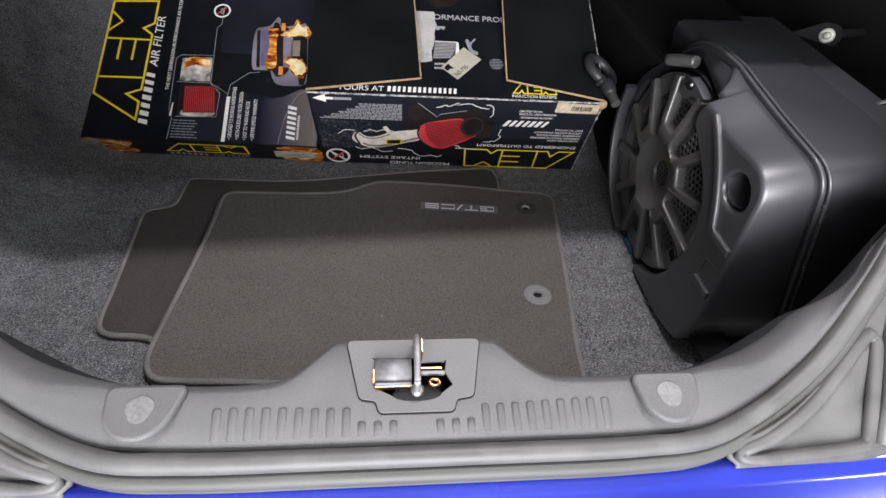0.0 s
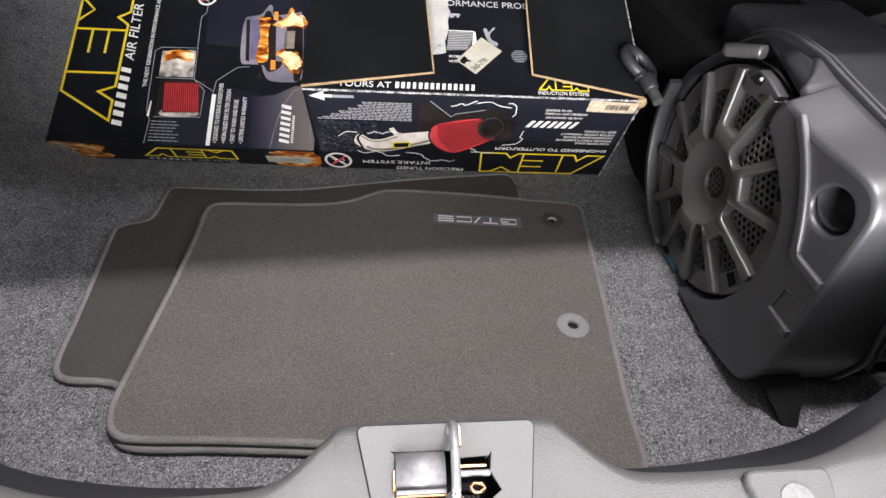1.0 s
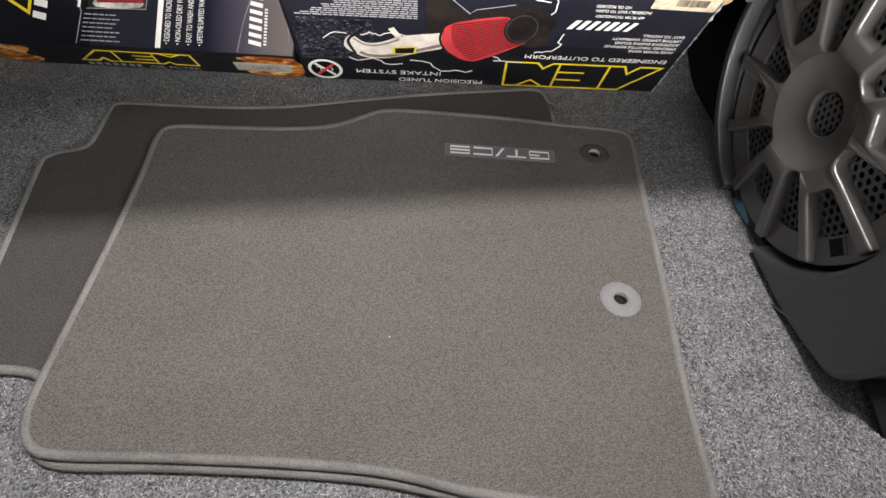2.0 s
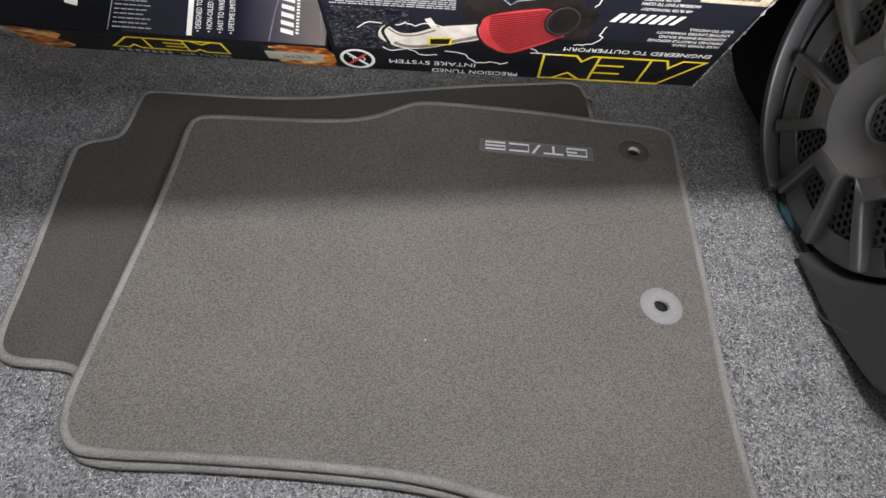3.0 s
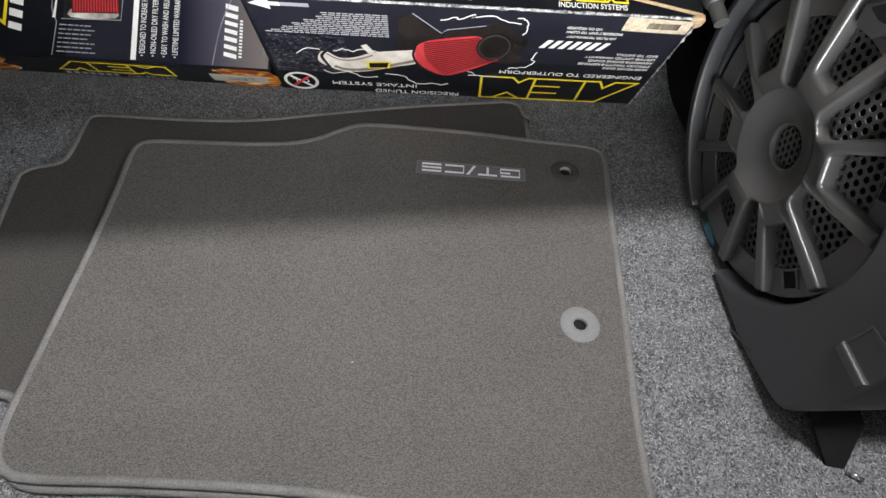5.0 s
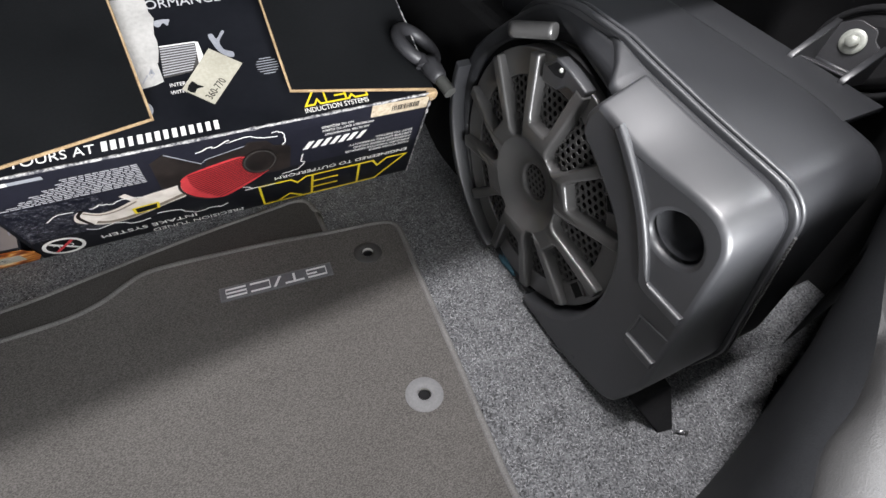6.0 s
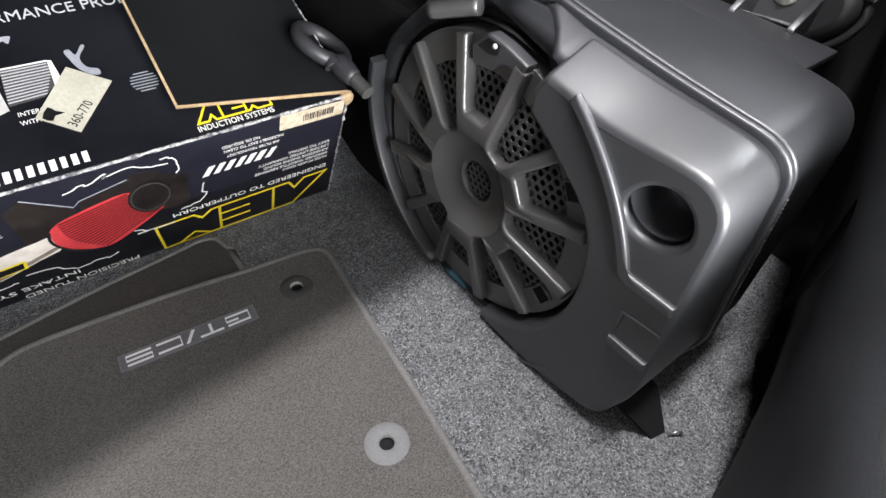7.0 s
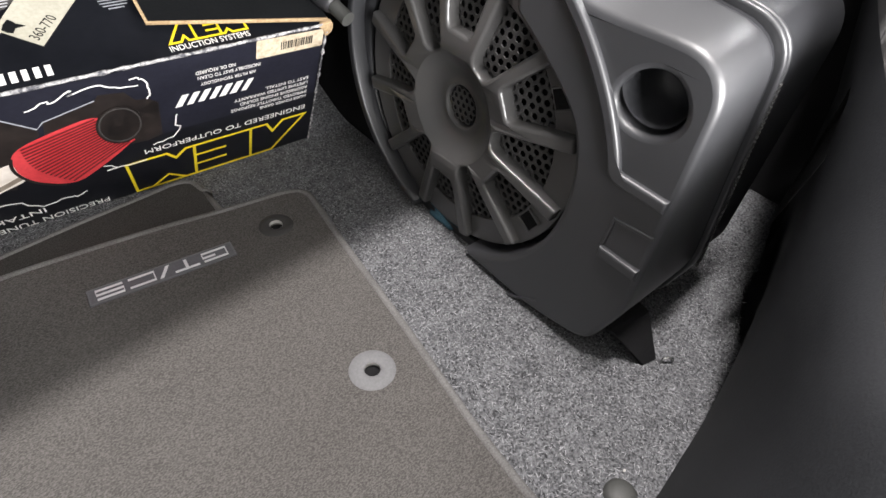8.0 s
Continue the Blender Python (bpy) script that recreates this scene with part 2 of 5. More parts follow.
    bpy.data.objects.remove(ob)
    bpy.data.curves.remove(cu)
    mesh.transform(Matrix.Translation((0, 0, half)))
    return mesh


def shape(name, loops, m, depth, mat, parent, bevel=0.0, label="", smooth=False, lift=0.0):
    if loops and isinstance(loops[0][0], (int, float)):
        loops = [loops]
    mesh = outline_mesh(loops, depth, bevel)
    mesh.transform(m @ Matrix.Translation((0, 0, lift)))
    if smooth:
        mesh.polygons.foreach_set("use_smooth", [True] * len(mesh.polygons))
        mesh.set_sharp_from_angle(angle=radians(40))
    return part(name, mesh, mat, parent, label)


def text_mesh(s, size, align="LEFT", shear=0.0, wide=1.0):
    cu = bpy.data.curves.new("text", "FONT")
    cu.body, cu.size, cu.align_x, cu.shear, cu.extrude = s, size, align, shear, 0.0001
    cu.resolution_u = 3
    ob = new("text", cu)
    dg = bpy.context.evaluated_depsgraph_get()
    mesh = bpy.data.meshes.new_from_object(ob.evaluated_get(dg))
    bpy.data.objects.remove(ob)
    mesh.transform(Matrix.Diagonal((wide, 1, 1, 1)))
    return mesh


def lettering(s, m, u, v, size, mat, parent, turn=0.0, align="LEFT", shear=0.0, width=None, lift=0.0009):
    """Printed words on a face at (u, v), turned by degrees; width squeezes the line to that length."""
    mesh = text_mesh(s, size, align, shear)
    if width:
        xs = [q.co.x for q in mesh.vertices]
        mesh.transform(Matrix.Diagonal((width / (max(xs) - min(xs)), 1, 1, 1)))
    mesh.transform(m @ Matrix.Translation((u, v, lift)) @ pose(0, 0, 0, 0, 0, turn))
    return part("lettering", mesh, mat, parent)


def rect(u0, v0, u1, v1):
    return [(u0, v0), (u1, v0), (u1, v1), (u0, v1)]


def bar(u0, v0, u1, v1, w):
    """A straight stroke as a thin quad."""
    d = Vector((u1 - u0, v1 - v0))
    n = Vector((-d.y, d.x)).normalized() * w / 2
    return [(u0 + n.x, v0 + n.y), (u0 - n.x, v0 - n.y), (u1 - n.x, v1 - n.y), (u1 + n.x, v1 + n.y)]


def stroke(pts, w):
    """An open line with an even width, as one loop."""
    left, right = [], []
    for i, p in enumerate(pts):
        a, b = Vector(pts[max(i - 1, 0)]), Vector(pts[min(i + 1, len(pts) - 1)])
        d = (b - a).normalized()
        n = Vector((-d.y, d.x)) * w / 2
        left.append((p[0] + n.x, p[1] + n.y))
        right.append((p[0] - n.x, p[1] - n.y))
    return left + right[::-1]


def offset_loop(pts, d):
    """A closed line moved sideways by d with mitred corners."""
    out = []
    for i, p in enumerate(pts):
        p = Vector(p)
        a, b = (p - Vector(pts[i - 1])).normalized(), (Vector(pts[(i + 1) % len(pts)]) - p).normalized()
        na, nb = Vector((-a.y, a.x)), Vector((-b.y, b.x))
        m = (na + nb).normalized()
        out.append(tuple(p + m * d / max(m.dot(na), 0.4)))
    return out


def ring(cx, cy, r, n=32, ry=None, a0=0.0):
    ry = ry or r
    return [(cx + r * math.cos(a0 + 2 * math.pi * i / n), cy + ry * math.sin(a0 + 2 * math.pi * i / n)) for i in range(n)]


def smooth_loop(pts, per=5, closed=True):
    """A Catmull-Rom line through the points."""
    out, n = [], len(pts)
    for i in range(n if closed else n - 1):
        p = [Vector(pts[(i + k) % n] if closed else pts[min(max(i + k, 0), n - 1)]) for k in (-1, 0, 1, 2)]
        for j in range(per):
            t = j / per
            q = 0.5 * (2 * p[1] + (p[2] - p[0]) * t + (2 * p[0] - 5 * p[1] + 4 * p[2] - p[3]) * t * t + (3 * p[1] - p[0] - 3 * p[2] + p[3]) * t ** 3)
            out.append(tuple(q))
    if not closed:
        out.append(tuple(pts[-1]))
    return out


def round_corners(pts, radii, n=6):
    """A polygon with its corners rounded."""
    out = []
    k = len(pts)
    for i in range(k):
        p, r = Vector(pts[i]), radii[i] if isinstance(radii, (list, tuple)) else radii
        a, b = (Vector(pts[i - 1]) - p), (Vector(pts[(i + 1) % k]) - p)
        r = min(r, a.length * 0.45, b.length * 0.45)
        if r <= 0:
            out.append(tuple(p))
            continue
        s, e = p + a.normalized() * r, p + b.normalized() * r
        for j in range(n + 1):
            t = j / n
            out.append(tuple((1 - t) ** 2 * s + 2 * t * (1 - t) * p + t * t * e))
    return out


def tube(pts, radius, sides=10, closed=False, flat=1.0):
    """A round bar along 3D points."""
    bm = bmesh.new()
    pts = [Vector(p) for p in pts]
    n = len(pts)
    rings = []
    for i, p in enumerate(pts):
        a = pts[(i - 1) % n] if closed or i else pts[i]
        b = pts[(i + 1) % n] if closed or i < n - 1 else pts[i]
        d = (b - a).normalized()
        up = Vector((0, 0, 1)) if abs(d.z) < 0.9 else Vector((0, 1, 0))
        s = d.cross(up).normalized()
        w = s.cross(d)
        r = radius[i] if isinstance(radius, (list, tuple)) else radius
        rings.append([bm.verts.new(p + s * r * math.cos(2 * math.pi * k / sides) + w * r * flat * math.sin(2 * math.pi * k / sides)) for k in range(sides)])
    for i in range(n if closed else n - 1):
        r0, r1 = rings[i], rings[(i + 1) % n]
        for k in range(sides):
            bm.faces.new((r0[k], r0[(k + 1) % sides], r1[(k + 1) % sides], r1[k])).smooth = True
    if not closed:
        bm.faces.new(rings[0][::-1])
        bm.faces.new(rings[-1])
    bmesh.ops.recalc_face_normals(bm, faces=bm.faces)
    return bm


def loft(lines, thick=0.0):
    """A skin over lines of equal point count, smooth shaded."""
    bm = bmesh.new()
    rows = [[bm.verts.new(p) for p in line] for line in lines]
    for a, b in zip(rows, rows[1:]):
        for i in range(len(a) - 1):
            bm.faces.new((a[i], a[i + 1], b[i + 1], b[i])).smooth = True
    bmesh.ops.recalc_face_normals(bm, faces=bm.faces)
    if thick:
        bm.normal_update()
        bmesh.ops.solidify(bm, geom=bm.faces[:], thickness=thick)
    return bm


def block(size, m, bevel=0.004, segments=2):
    """A bevelled box of that size standing on its own z = 0, posed by m."""
    bm = bmesh.new()
    bmesh.ops.create_cube(bm, size=1)
    bmesh.ops.transform(bm, matrix=Matrix.Diagonal((*size, 1)), verts=bm.verts)
    bmesh.ops.translate(bm, vec=(0, 0, size[2] / 2), verts=bm.verts)
    if bevel:
        bmesh.ops.bevel(bm, geom=bm.edges[:], offset=bevel, segments=segments, profile=0.5, affect="EDGES")
    bmesh.ops.transform(bm, matrix=m, verts=bm.verts)
    return bm


def lathe(profile, m, n=32):
    """Turns (radius, height) pairs about the local z axis."""
    bm = bmesh.new()
    rows = []
    for r, h in profile:
        rows.append([bm.verts.new((r * math.cos(2 * math.pi * k / n), r * math.sin(2 * math.pi * k / n), h)) for k in range(n)] if r > 1e-6 else [bm.verts.new((0, 0, h))])
    for a, b in zip(rows, rows[1:]):
        for k in range(n):
            q = [a[k % len(a)], a[(k + 1) % len(a)], b[(k + 1) % len(b)], b[k % len(b)]]
            f = bm.faces.new(list(dict.fromkeys(q)))
            f.smooth = True
    bmesh.ops.recalc_face_normals(bm, faces=bm.faces)
    bmesh.ops.transform(bm, matrix=m, verts=bm.verts)
    return bm


def lerp_line(pts, x):
    """Height of a broken line at x."""
    for (x0, *a), (x1, *b) in zip(pts, pts[1:]):
        if x <= x1 or (x1, *b) == tuple(pts[-1]):
            t = max((x - x0) / (x1 - x0), 0)
            t = min(t, 1)
            return [p + (q - p) * t for p, q in zip(a, b)]


def ease(a, b, x):
    t = min(max((x - a) / (b - a), 0), 1)
    return t * t * (3 - 2 * t)


# ---- garage round the car ----
def slab(name, x0, y0, z0, x1, y1, z1, mat, label, category):
    ob = part(name, block((x1 - x0, y1 - y0, z1 - z0), pose((x0 + x1) / 2, (y0 + y1) / 2, z0), 0), mat)
    return tagged(ob, label, category, "", "structure")


slab("ground", -3.2, -3.2, GROUND - 0.1, 3.2, 6.2, GROUND, CONCRETE, "grey concrete garage floor under the car", "floor")
slab("wall_south", -3.2, -3.3, GROUND, -1.30, -3.2, CEILING, WALL_PAINT, "plain painted garage wall beside the open door", "wall")
slab("wall_south_far", 1.10, -3.3, GROUND, 3.2, -3.2, CEILING, WALL_PAINT, "plain painted garage wall beside the open door", "wall")
slab("wall_south_top", -1.30, -3.3, 1.7, 1.10, -3.2, CEILING, WALL_PAINT, "plain painted garage wall over the open door", "wall")
slab("wall_north", -3.2, 6.2, GROUND, 3.2, 6.3, CEILING, WALL_PAINT, "plain painted garage wall before the car", "wall")
slab("wall_west", -3.3, -3.3, GROUND, -3.2, 6.3, CEILING, WALL_PAINT, "plain painted garage side wall", "wall")
slab("wall_east", 3.2, -3.3, GROUND, 3.3, 6.3, CEILING, WALL_PAINT, "plain painted garage side wall", "wall")
slab("ceiling", -3.3, -3.3, CEILING, 3.3, 6.3, CEILING + 0.1, WALL_PAINT, "plain painted garage ceiling", "ceiling")


# ---- trunk floor carpet ----
MID = 0.050  # the car's middle line


def carpet_height(x, y):
    z = 0.0
    slope = 0.60 + (0.425 - 0.60) * ease(-0.16, -0.07, x)
    start = 1.027 - 0.064 * (x + 0.10)
    if y > start:
        z += slope * (y - start) * ease(start - 0.01, start + 0.03, y)
    z += 0.42 * ease(-0.60, -0.86, x) + 0.05 * ease(-0.50, -0.62, x)
    z += 0.05 * ease(0.62, 0.86, x)
    z += 0.012 * math.exp(-((x + 0.60 + 0.22 * (y - 0.8)) / 0.015) ** 2) * ease(0.5, 0.8, y)
    z += 0.004 * noise.noise((x * 9, y * 9, 0.3)) * (1 if y < 0.98 else 0.3) * ease(0.27, 0.45, abs(x) + 0.06)
    if x > 0.54:
        edge = lerp_line([(0.54, 0.36), (0.58, 0.424), (0.606, 0.441), (0.662, 0.467), (0.70, 0.473), (0.79, 0.506), (0.82, 0.53)], x)[0]
        z -= 0.09 * max(ease(0, 0.014, edge - y), ease(0.785, 0.80, x), ease(0.57, 0.60, x) * ease(0.545, 0.56, y))
    return z


def carpet():
    bm = bmesh.new()
    nx, ny = 220, 150
    grid = [[bm.verts.new((x, y, carpet_height(x, y) - 0.0005)) for x in (-0.92 + 1.84 * i / nx for i in range(nx + 1))] for y in (0.36 + 1.14 * j / ny for j in range(ny + 1))]
    for a, b in zip(grid, grid[1:]):
        for i in range(nx):
            bm.faces.new((a[i], a[i + 1], b[i + 1], b[i])).smooth = True
    bmesh.ops.delete(bm, geom=[v for v in bm.verts if v.co.x > 0.54 and v.co.z < -0.055], context="VERTS")
    bm.normal_update()
    bmesh.ops.solidify(bm, geom=bm.faces[:], thickness=0.008)
    return tagged(part("floor", bm, CARPET), "speckled grey felt carpet lining the trunk floor", "carpet", "", "structure")


carpet()

# ---- dark walls that close the trunk ----
tagged(part("wall_trunk_back", block((2.0, 0.03, 0.95), pose(0, 1.52, -0.05), 0.005), PANEL_BLACK), "black seat back closing the trunk", "panel", "", "structure")
# Unseen shelf; its edge is placed and turned to cast the mats' shadow.
tagged(part("ceiling_trunk", block((2.0, 0.96, 0.03), pose(0.05, 1.171, 0.56, 0, 0, 3.6), 0.008), PANEL_BLACK), "unseen black rear shelf posed to shade the mats", "panel", "", "structure")
tagged(part("wall_trunk_left", block((0.03, 1.3, 0.72), pose(-0.95, 0.92, -0.1), 0.005), PANEL_BLACK), "dark inner side of the trunk", "panel", "", "structure")
tagged(part("wall_trunk_right", block((0.03, 1.3, 0.72), pose(0.97, 0.92, -0.1), 0.005), PANEL_BLACK), "dark inner side of the trunk", "panel", "", "structure")


# Added slab: hides lit ground and keeps the hollow by the carpet black.
tagged(part("floor_pan", block((0.56, 1.16, 0.02), pose(0.70, 0.93, -0.15), 0.004), DEEP_BLACK), "added black slab standing for the dark hollow beside the carpet", "floor pan", "", "structure")


# ---- rear sill ----
SILL = [  # distance from the middle; floor y; bulge y, z; inner edge y, z; outer edge y, z
    (0.000, 0.373, 0.357, 0.170, 0.344, 0.252, 0.259, 0.236),
    (0.062, 0.373, 0.357, 0.170, 0.343, 0.252, 0.259, 0.236),
    (0.075, 0.373, 0.355, 0.170, 0.336, 0.251, 0.259, 0.236),
    (0.095, 0.373, 0.350, 0.170, 0.316, 0.250, 0.259, 0.236),
    (0.112, 0.374, 0.348, 0.170, 0.306, 0.249, 0.259, 0.236),
    (0.135, 0.374, 0.347, 0.170, 0.303, 0.249, 0.259, 0.236),
    (0.180, 0.375, 0.348, 0.170, 0.303, 0.249, 0.260, 0.236),
    (0.235, 0.377, 0.355, 0.165, 0.306, 0.251, 0.264, 0.237),
    (0.285, 0.379, 0.358, 0.180, 0.322, 0.254, 0.282, 0.240),
    (0.330, 0.382, 0.372, 0.185, 0.342, 0.262, 0.304, 0.254),
    (0.370, 0.387, 0.387, 0.185, 0.368, 0.268, 0.330, 0.272),
    (0.420, 0.393, 0.411, 0.185, 0.390, 0.270, 0.372, 0.298),
    (0.490, 0.404, 0.438, 0.190, 0.448, 0.303, 0.435, 0.335),
    (0.580, 0.424, 0.464, 0.200, 0.500, 0.330, 0.490, 0.365),
    (0.700, 0.461, 0.500, 0.220, 0.543, 0.348, 0.535, 0.385),
    (0.890, 0.528, 0.565, 0.230, 0.608, 0.358, 0.600, 0.395),
]


def sill_lines():
    """Cross-section lines along the whole sill, left to right, finely spaced."""
    ds = [list(p) for p in smooth_loop(SILL, 4, False)]
    ds = [[d, yf + 0.010, yb + 0.010, zb - 0.005, yi + 0.010, zi - 0.005, yo + 0.010, zo - 0.005] for d, yf, yb, zb, yi, zi, yo, zo in ds]
    both = [[-d[0]] + d[1:] for d in ds[:0:-1]] + ds
    return both


def sill(name, lo, hi, mat):
    """The skin of the sill from one line of its cross-section to another."""
    rows = []
    for d, yf, yb, zb, yi, zi, yo, zo in sill_lines():
        x = MID + d
        k = ease(0.24, 0.34, abs(d))
        # At the sides the shade-coloured wall reaches almost to the outer edge.
        side = 0.70 * ease(0.34, 0.46, abs(d))
        yi, zi = yi + 0.0025 + (yo - yi) * side, zi + (zo - zi) * side
        drop = 0.010 + 0.010 * k
        f = min(0.013 + 0.020 * k, (0.65 - 0.6 * side) * (yi - yo))
        prof = [(yf - 0.004, -0.150), (yf, -0.004), ((yf + yb) / 2, zb * 0.5), (yb - 0.004, zb)]
        a, b = Vector((yb - 0.004, zb)), Vector((yi, zi - drop))
        prof += [tuple(a.lerp(b, 0.45) + Vector((0.006, 0.006)) * k), tuple(a.lerp(b, 0.8) + Vector((0.005, 0.005)) * (0.25 + 0.75 * k))]
        e = Vector((yo, zo))
        c = Vector((yi - 0.006, zi + 0.0045)).lerp(e, (f - 0.006) / (yi - 0.006 - yo))
        prof += [(c.x + f * math.cos(w), zi - drop + (c.y - zi + drop) * math.sin(w)) for w in (math.pi / 12 * q for q in range(7))]
        prof += [tuple(c.lerp(e, q)) for q in (0.3, 0.65)] + [(yo, zo), (yo - 0.004, zo - 0.006), (yo - 0.005, zo - 0.03)]
        rows.append([(x, y, z) for y, z in prof[lo:hi]])
    return part(name, loft(rows), mat)


def cut_latch_hole(ob):
    """Opens the sill's top under the latch plate."""
    bm = bmesh.new()
    bm.from_mesh(ob.data)
    mids = [(f, f.calc_center_median()) for f in bm.faces]
    bmesh.ops.delete(bm, geom=[f for f, c in mids if -0.032 < c.x - MID < 0.031 and 0.299 < c.y < 0.340 and c.z > 0.2], context="FACES")
    bm.to_mesh(ob.data)
    bm.free()
    return ob


sill_ob = tagged(cut_latch_hole(sill("rear_sill_trim", 6, 18, SILL_PLASTIC)), "grained grey plastic sill trim along the trunk opening", "sill trim", "", "structure")
tagged(sill("side_trim", 0, 7, SHADED_SILL), "grained plastic inner wall of the rear sill, shade put into its colour", "side trim", "", "structure")


def sill_point(d, k):
    """A point on the sill's top, k from the inner edge (0) to the outer edge (1)."""
    _, _, _, yi, zi, yo, zo = lerp_line(SILL, abs(d))
    return Vector((MID + d, yi + 0.004 + (yo - yi + 0.006) * k, zi - 0.0005 + (zo - zi - 0.0045) * k))


def sill_details():
    # anti-slip ribs on both sides of the latch
    for sgn in (-1, 1):
        for i in range(12):
            d = sgn * (0.0186 + 0.0124 * i)
            a, b = sill_point(d, 0.0), sill_point(d, 1.0)
            p, q = a.lerp(b, (a.y - (0.292 if abs(d) > 0.05 else 0.281)) / (a.y - b.y)), b
            part("rib", tube([p.lerp(q, k) + Vector((0, 0, -0.0008)) for k in (0, 0.04, 0.5, 0.96, 1)], [0.0024, 0.0038, 0.0040, 0.0038, 0.0024], 12, False, 0.35), SILL_PLASTIC, sill_ob)
    # raised lid stops with a pale round wear mark
    for d, tw in ((-0.209, 1), (0.207, -1)):
        c = sill_point(d, 0.45)
        tilt = math.degrees(math.atan2(0.0175, 0.045))
        m = Matrix.Translation(c + Vector((0, 0, 0.0005))) @ pose(0, 0, 0, tilt * 0.6, 0, 0)
        pts = round_corners([(-0.029, 0.017), (-0.022, -0.014), (-0.008, -0.026), (0.010, -0.026), (0.024, -0.012), (0.029, 0.017)] if tw < 0 else [(-0.029, 0.017), (-0.027, -0.012), (-0.012, -0.026), (0.008, -0.026), (0.022, -0.014), (0.033, 0.017)], 0.009)
        pad = shape("lid_stop", pts, m, 0.0085, SILL_PLASTIC, sill_ob, 0.0028, "raised grey pad with a pale round mark", True)
        shape("wear_mark", smooth_loop([(0.0100 * math.cos(a) * (1 + 0.1 * math.sin(3 * a)), -0.003 + 0.0105 * math.sin(a)) for a in (i * math.pi / 6 for i in range(12))], 3), m, 0.0004, MARK, pad, 0, "pale round contact mark", False, 0.0086)


sill_details()


def weatherstrip():
    rows = sill_lines()
    pts = [(MID + d, yo - 0.0125, zo - 0.009) for d, yf, yb, zb, yi, zi, yo, zo in rows]
    ob = thing("weatherstrip", (MID, 0.25, 0.2), "grey rubber weatherstrip along the trunk opening", "seal", "structure")
    part("bulb", tube(pts, 0.0082, 14), GREY_PIECE, ob)
    part("lip", tube([(x, y - 0.008, z - 0.012) for x, y, z in pts], 0.0072, 12), RUBBER, ob, "dark lower lip")
    part("clip", loft([[(x, y + 0.012, z + 0.001) for x, y, z in pts], [(x, y - 0.010, z - 0.020) for x, y, z in pts], [(x, y - 0.010, z - 0.06) for x, y, z in pts]], 0.003), RUBBER, ob)


weatherstrip()


def car_rear():
    """The painted bumper top below the sill and the quarter panels."""
    ob = thing("car_rear_body", (MID, 0.1, GROUND + 0.2), "shiny deep blue painted rear body of the car", "car body", "structure")
    xs = [MID - 0.95 + 1.9 * i / 60 for i in range(61)]

    def line(y, z, pull):
        return [(x, y + 0.010 + pull * ((x - MID) / 0.95) ** 2, z - 0.005) for x in xs]
    part("bumper_cover", loft([line(0.275, 0.165, 0.1), line(0.250, 0.196, 0.05), line(0.243, 0.201, 0.05), line(0.232, 0.199, 0.05), line(0.226, 0.194, 0.05), line(0.221, 0.193, 0.05), line(0.190, 0.190, 0.05), line(0.15, 0.178, 0.05), line(0.12, 0.14, 0.06), line(0.10, 0.02, 0.08), line(0.10, -0.25, 0.1)]), BLUE, ob)
    for s in (-1, 1):
        rows = []
        for d, zi in ((0.755, 0.42), (0.79, 0.44), (0.84, 0.445), (0.98, 0.40), (1.02, 0.2), (1.0, -0.2)):
            rows.append([(MID + s * d, y, zi + 0.05 * ease(0.3, 1.0, y)) for y in (0.28 + 0.05 * (d < 0.7) + 1.3 * k / 12 for k in range(13))])
        part("quarter_panel", loft(rows), BLUE, ob)
    return ob


car_rear()


def corner_piece(s):
    """A hollowed triangular plastic cover beside the bumper."""
    ob = thing("corner_cover", (MID + s * 0.4, 0.26, 0.19), "weathered grey plastic corner cover beside the blue bumper", "trim piece", "", "corner covers")

    def q(d, y, z):
        return Vector((MID + s * d, y, z))
    arm = [q(0.258, 0.262, 0.213), q(0.290, 0.265, 0.223), q(0.341, 0.291, 0.237), q(0.407, 0.341, 0.262), q(0.470, 0.402, 0.288), q(0.560, 0.470, 0.310)]
    foot = [q(0.268, 0.249, 0.199), q(0.300, 0.250, 0.200), q(0.345, 0.251, 0.201), q(0.398, 0.254, 0.203), q(0.470, 0.275, 0.212), q(0.560, 0.330, 0.230)]
    lower = [p + Vector((0, -0.001, -0.012)) for p in foot]
    floor_line = [p.lerp(f, 0.5) + Vector((0, 0.0, -0.007)) for p, f in zip(arm, foot)]
    part("cover", loft([[tuple(p) for p in smooth_loop(r, 5, False)] for r in (arm, floor_line, foot, lower)], 0.004), GREY_PIECE, ob)
    rim = [q(0.271, 0.257, 0.207), q(0.300, 0.264, 0.220), q(0.345, 0.288, 0.234), q(0.405, 0.334, 0.257), q(0.416, 0.336, 0.256), q(0.417, 0.326, 0.249), q(0.392, 0.268, 0.212), q(0.380, 0.258, 0.206), q(0.340, 0.2545, 0.205), q(0.285, 0.2525, 0.203)]
    part("raised_rim", tube([tuple(p) for p in smooth_loop(rim, 4)], 0.0060, 10, True, 0.8), GREY_PIECE, ob)
    part("raised_bar", tube([q(0.400, 0.258, 0.206), q(0.418, 0.292, 0.229), q(0.437, 0.338, 0.254), q(0.452, 0.366, 0.268)], 0.0065, 10), GREY_PIECE, ob)


corner_piece(1)
corner_piece(-1)


# ---- latch in the middle of the sill ----
def lathe_half(m, width, radius, rise):
    """A half round cover lying along local x."""
    bm = bmesh.new()
    n = 14
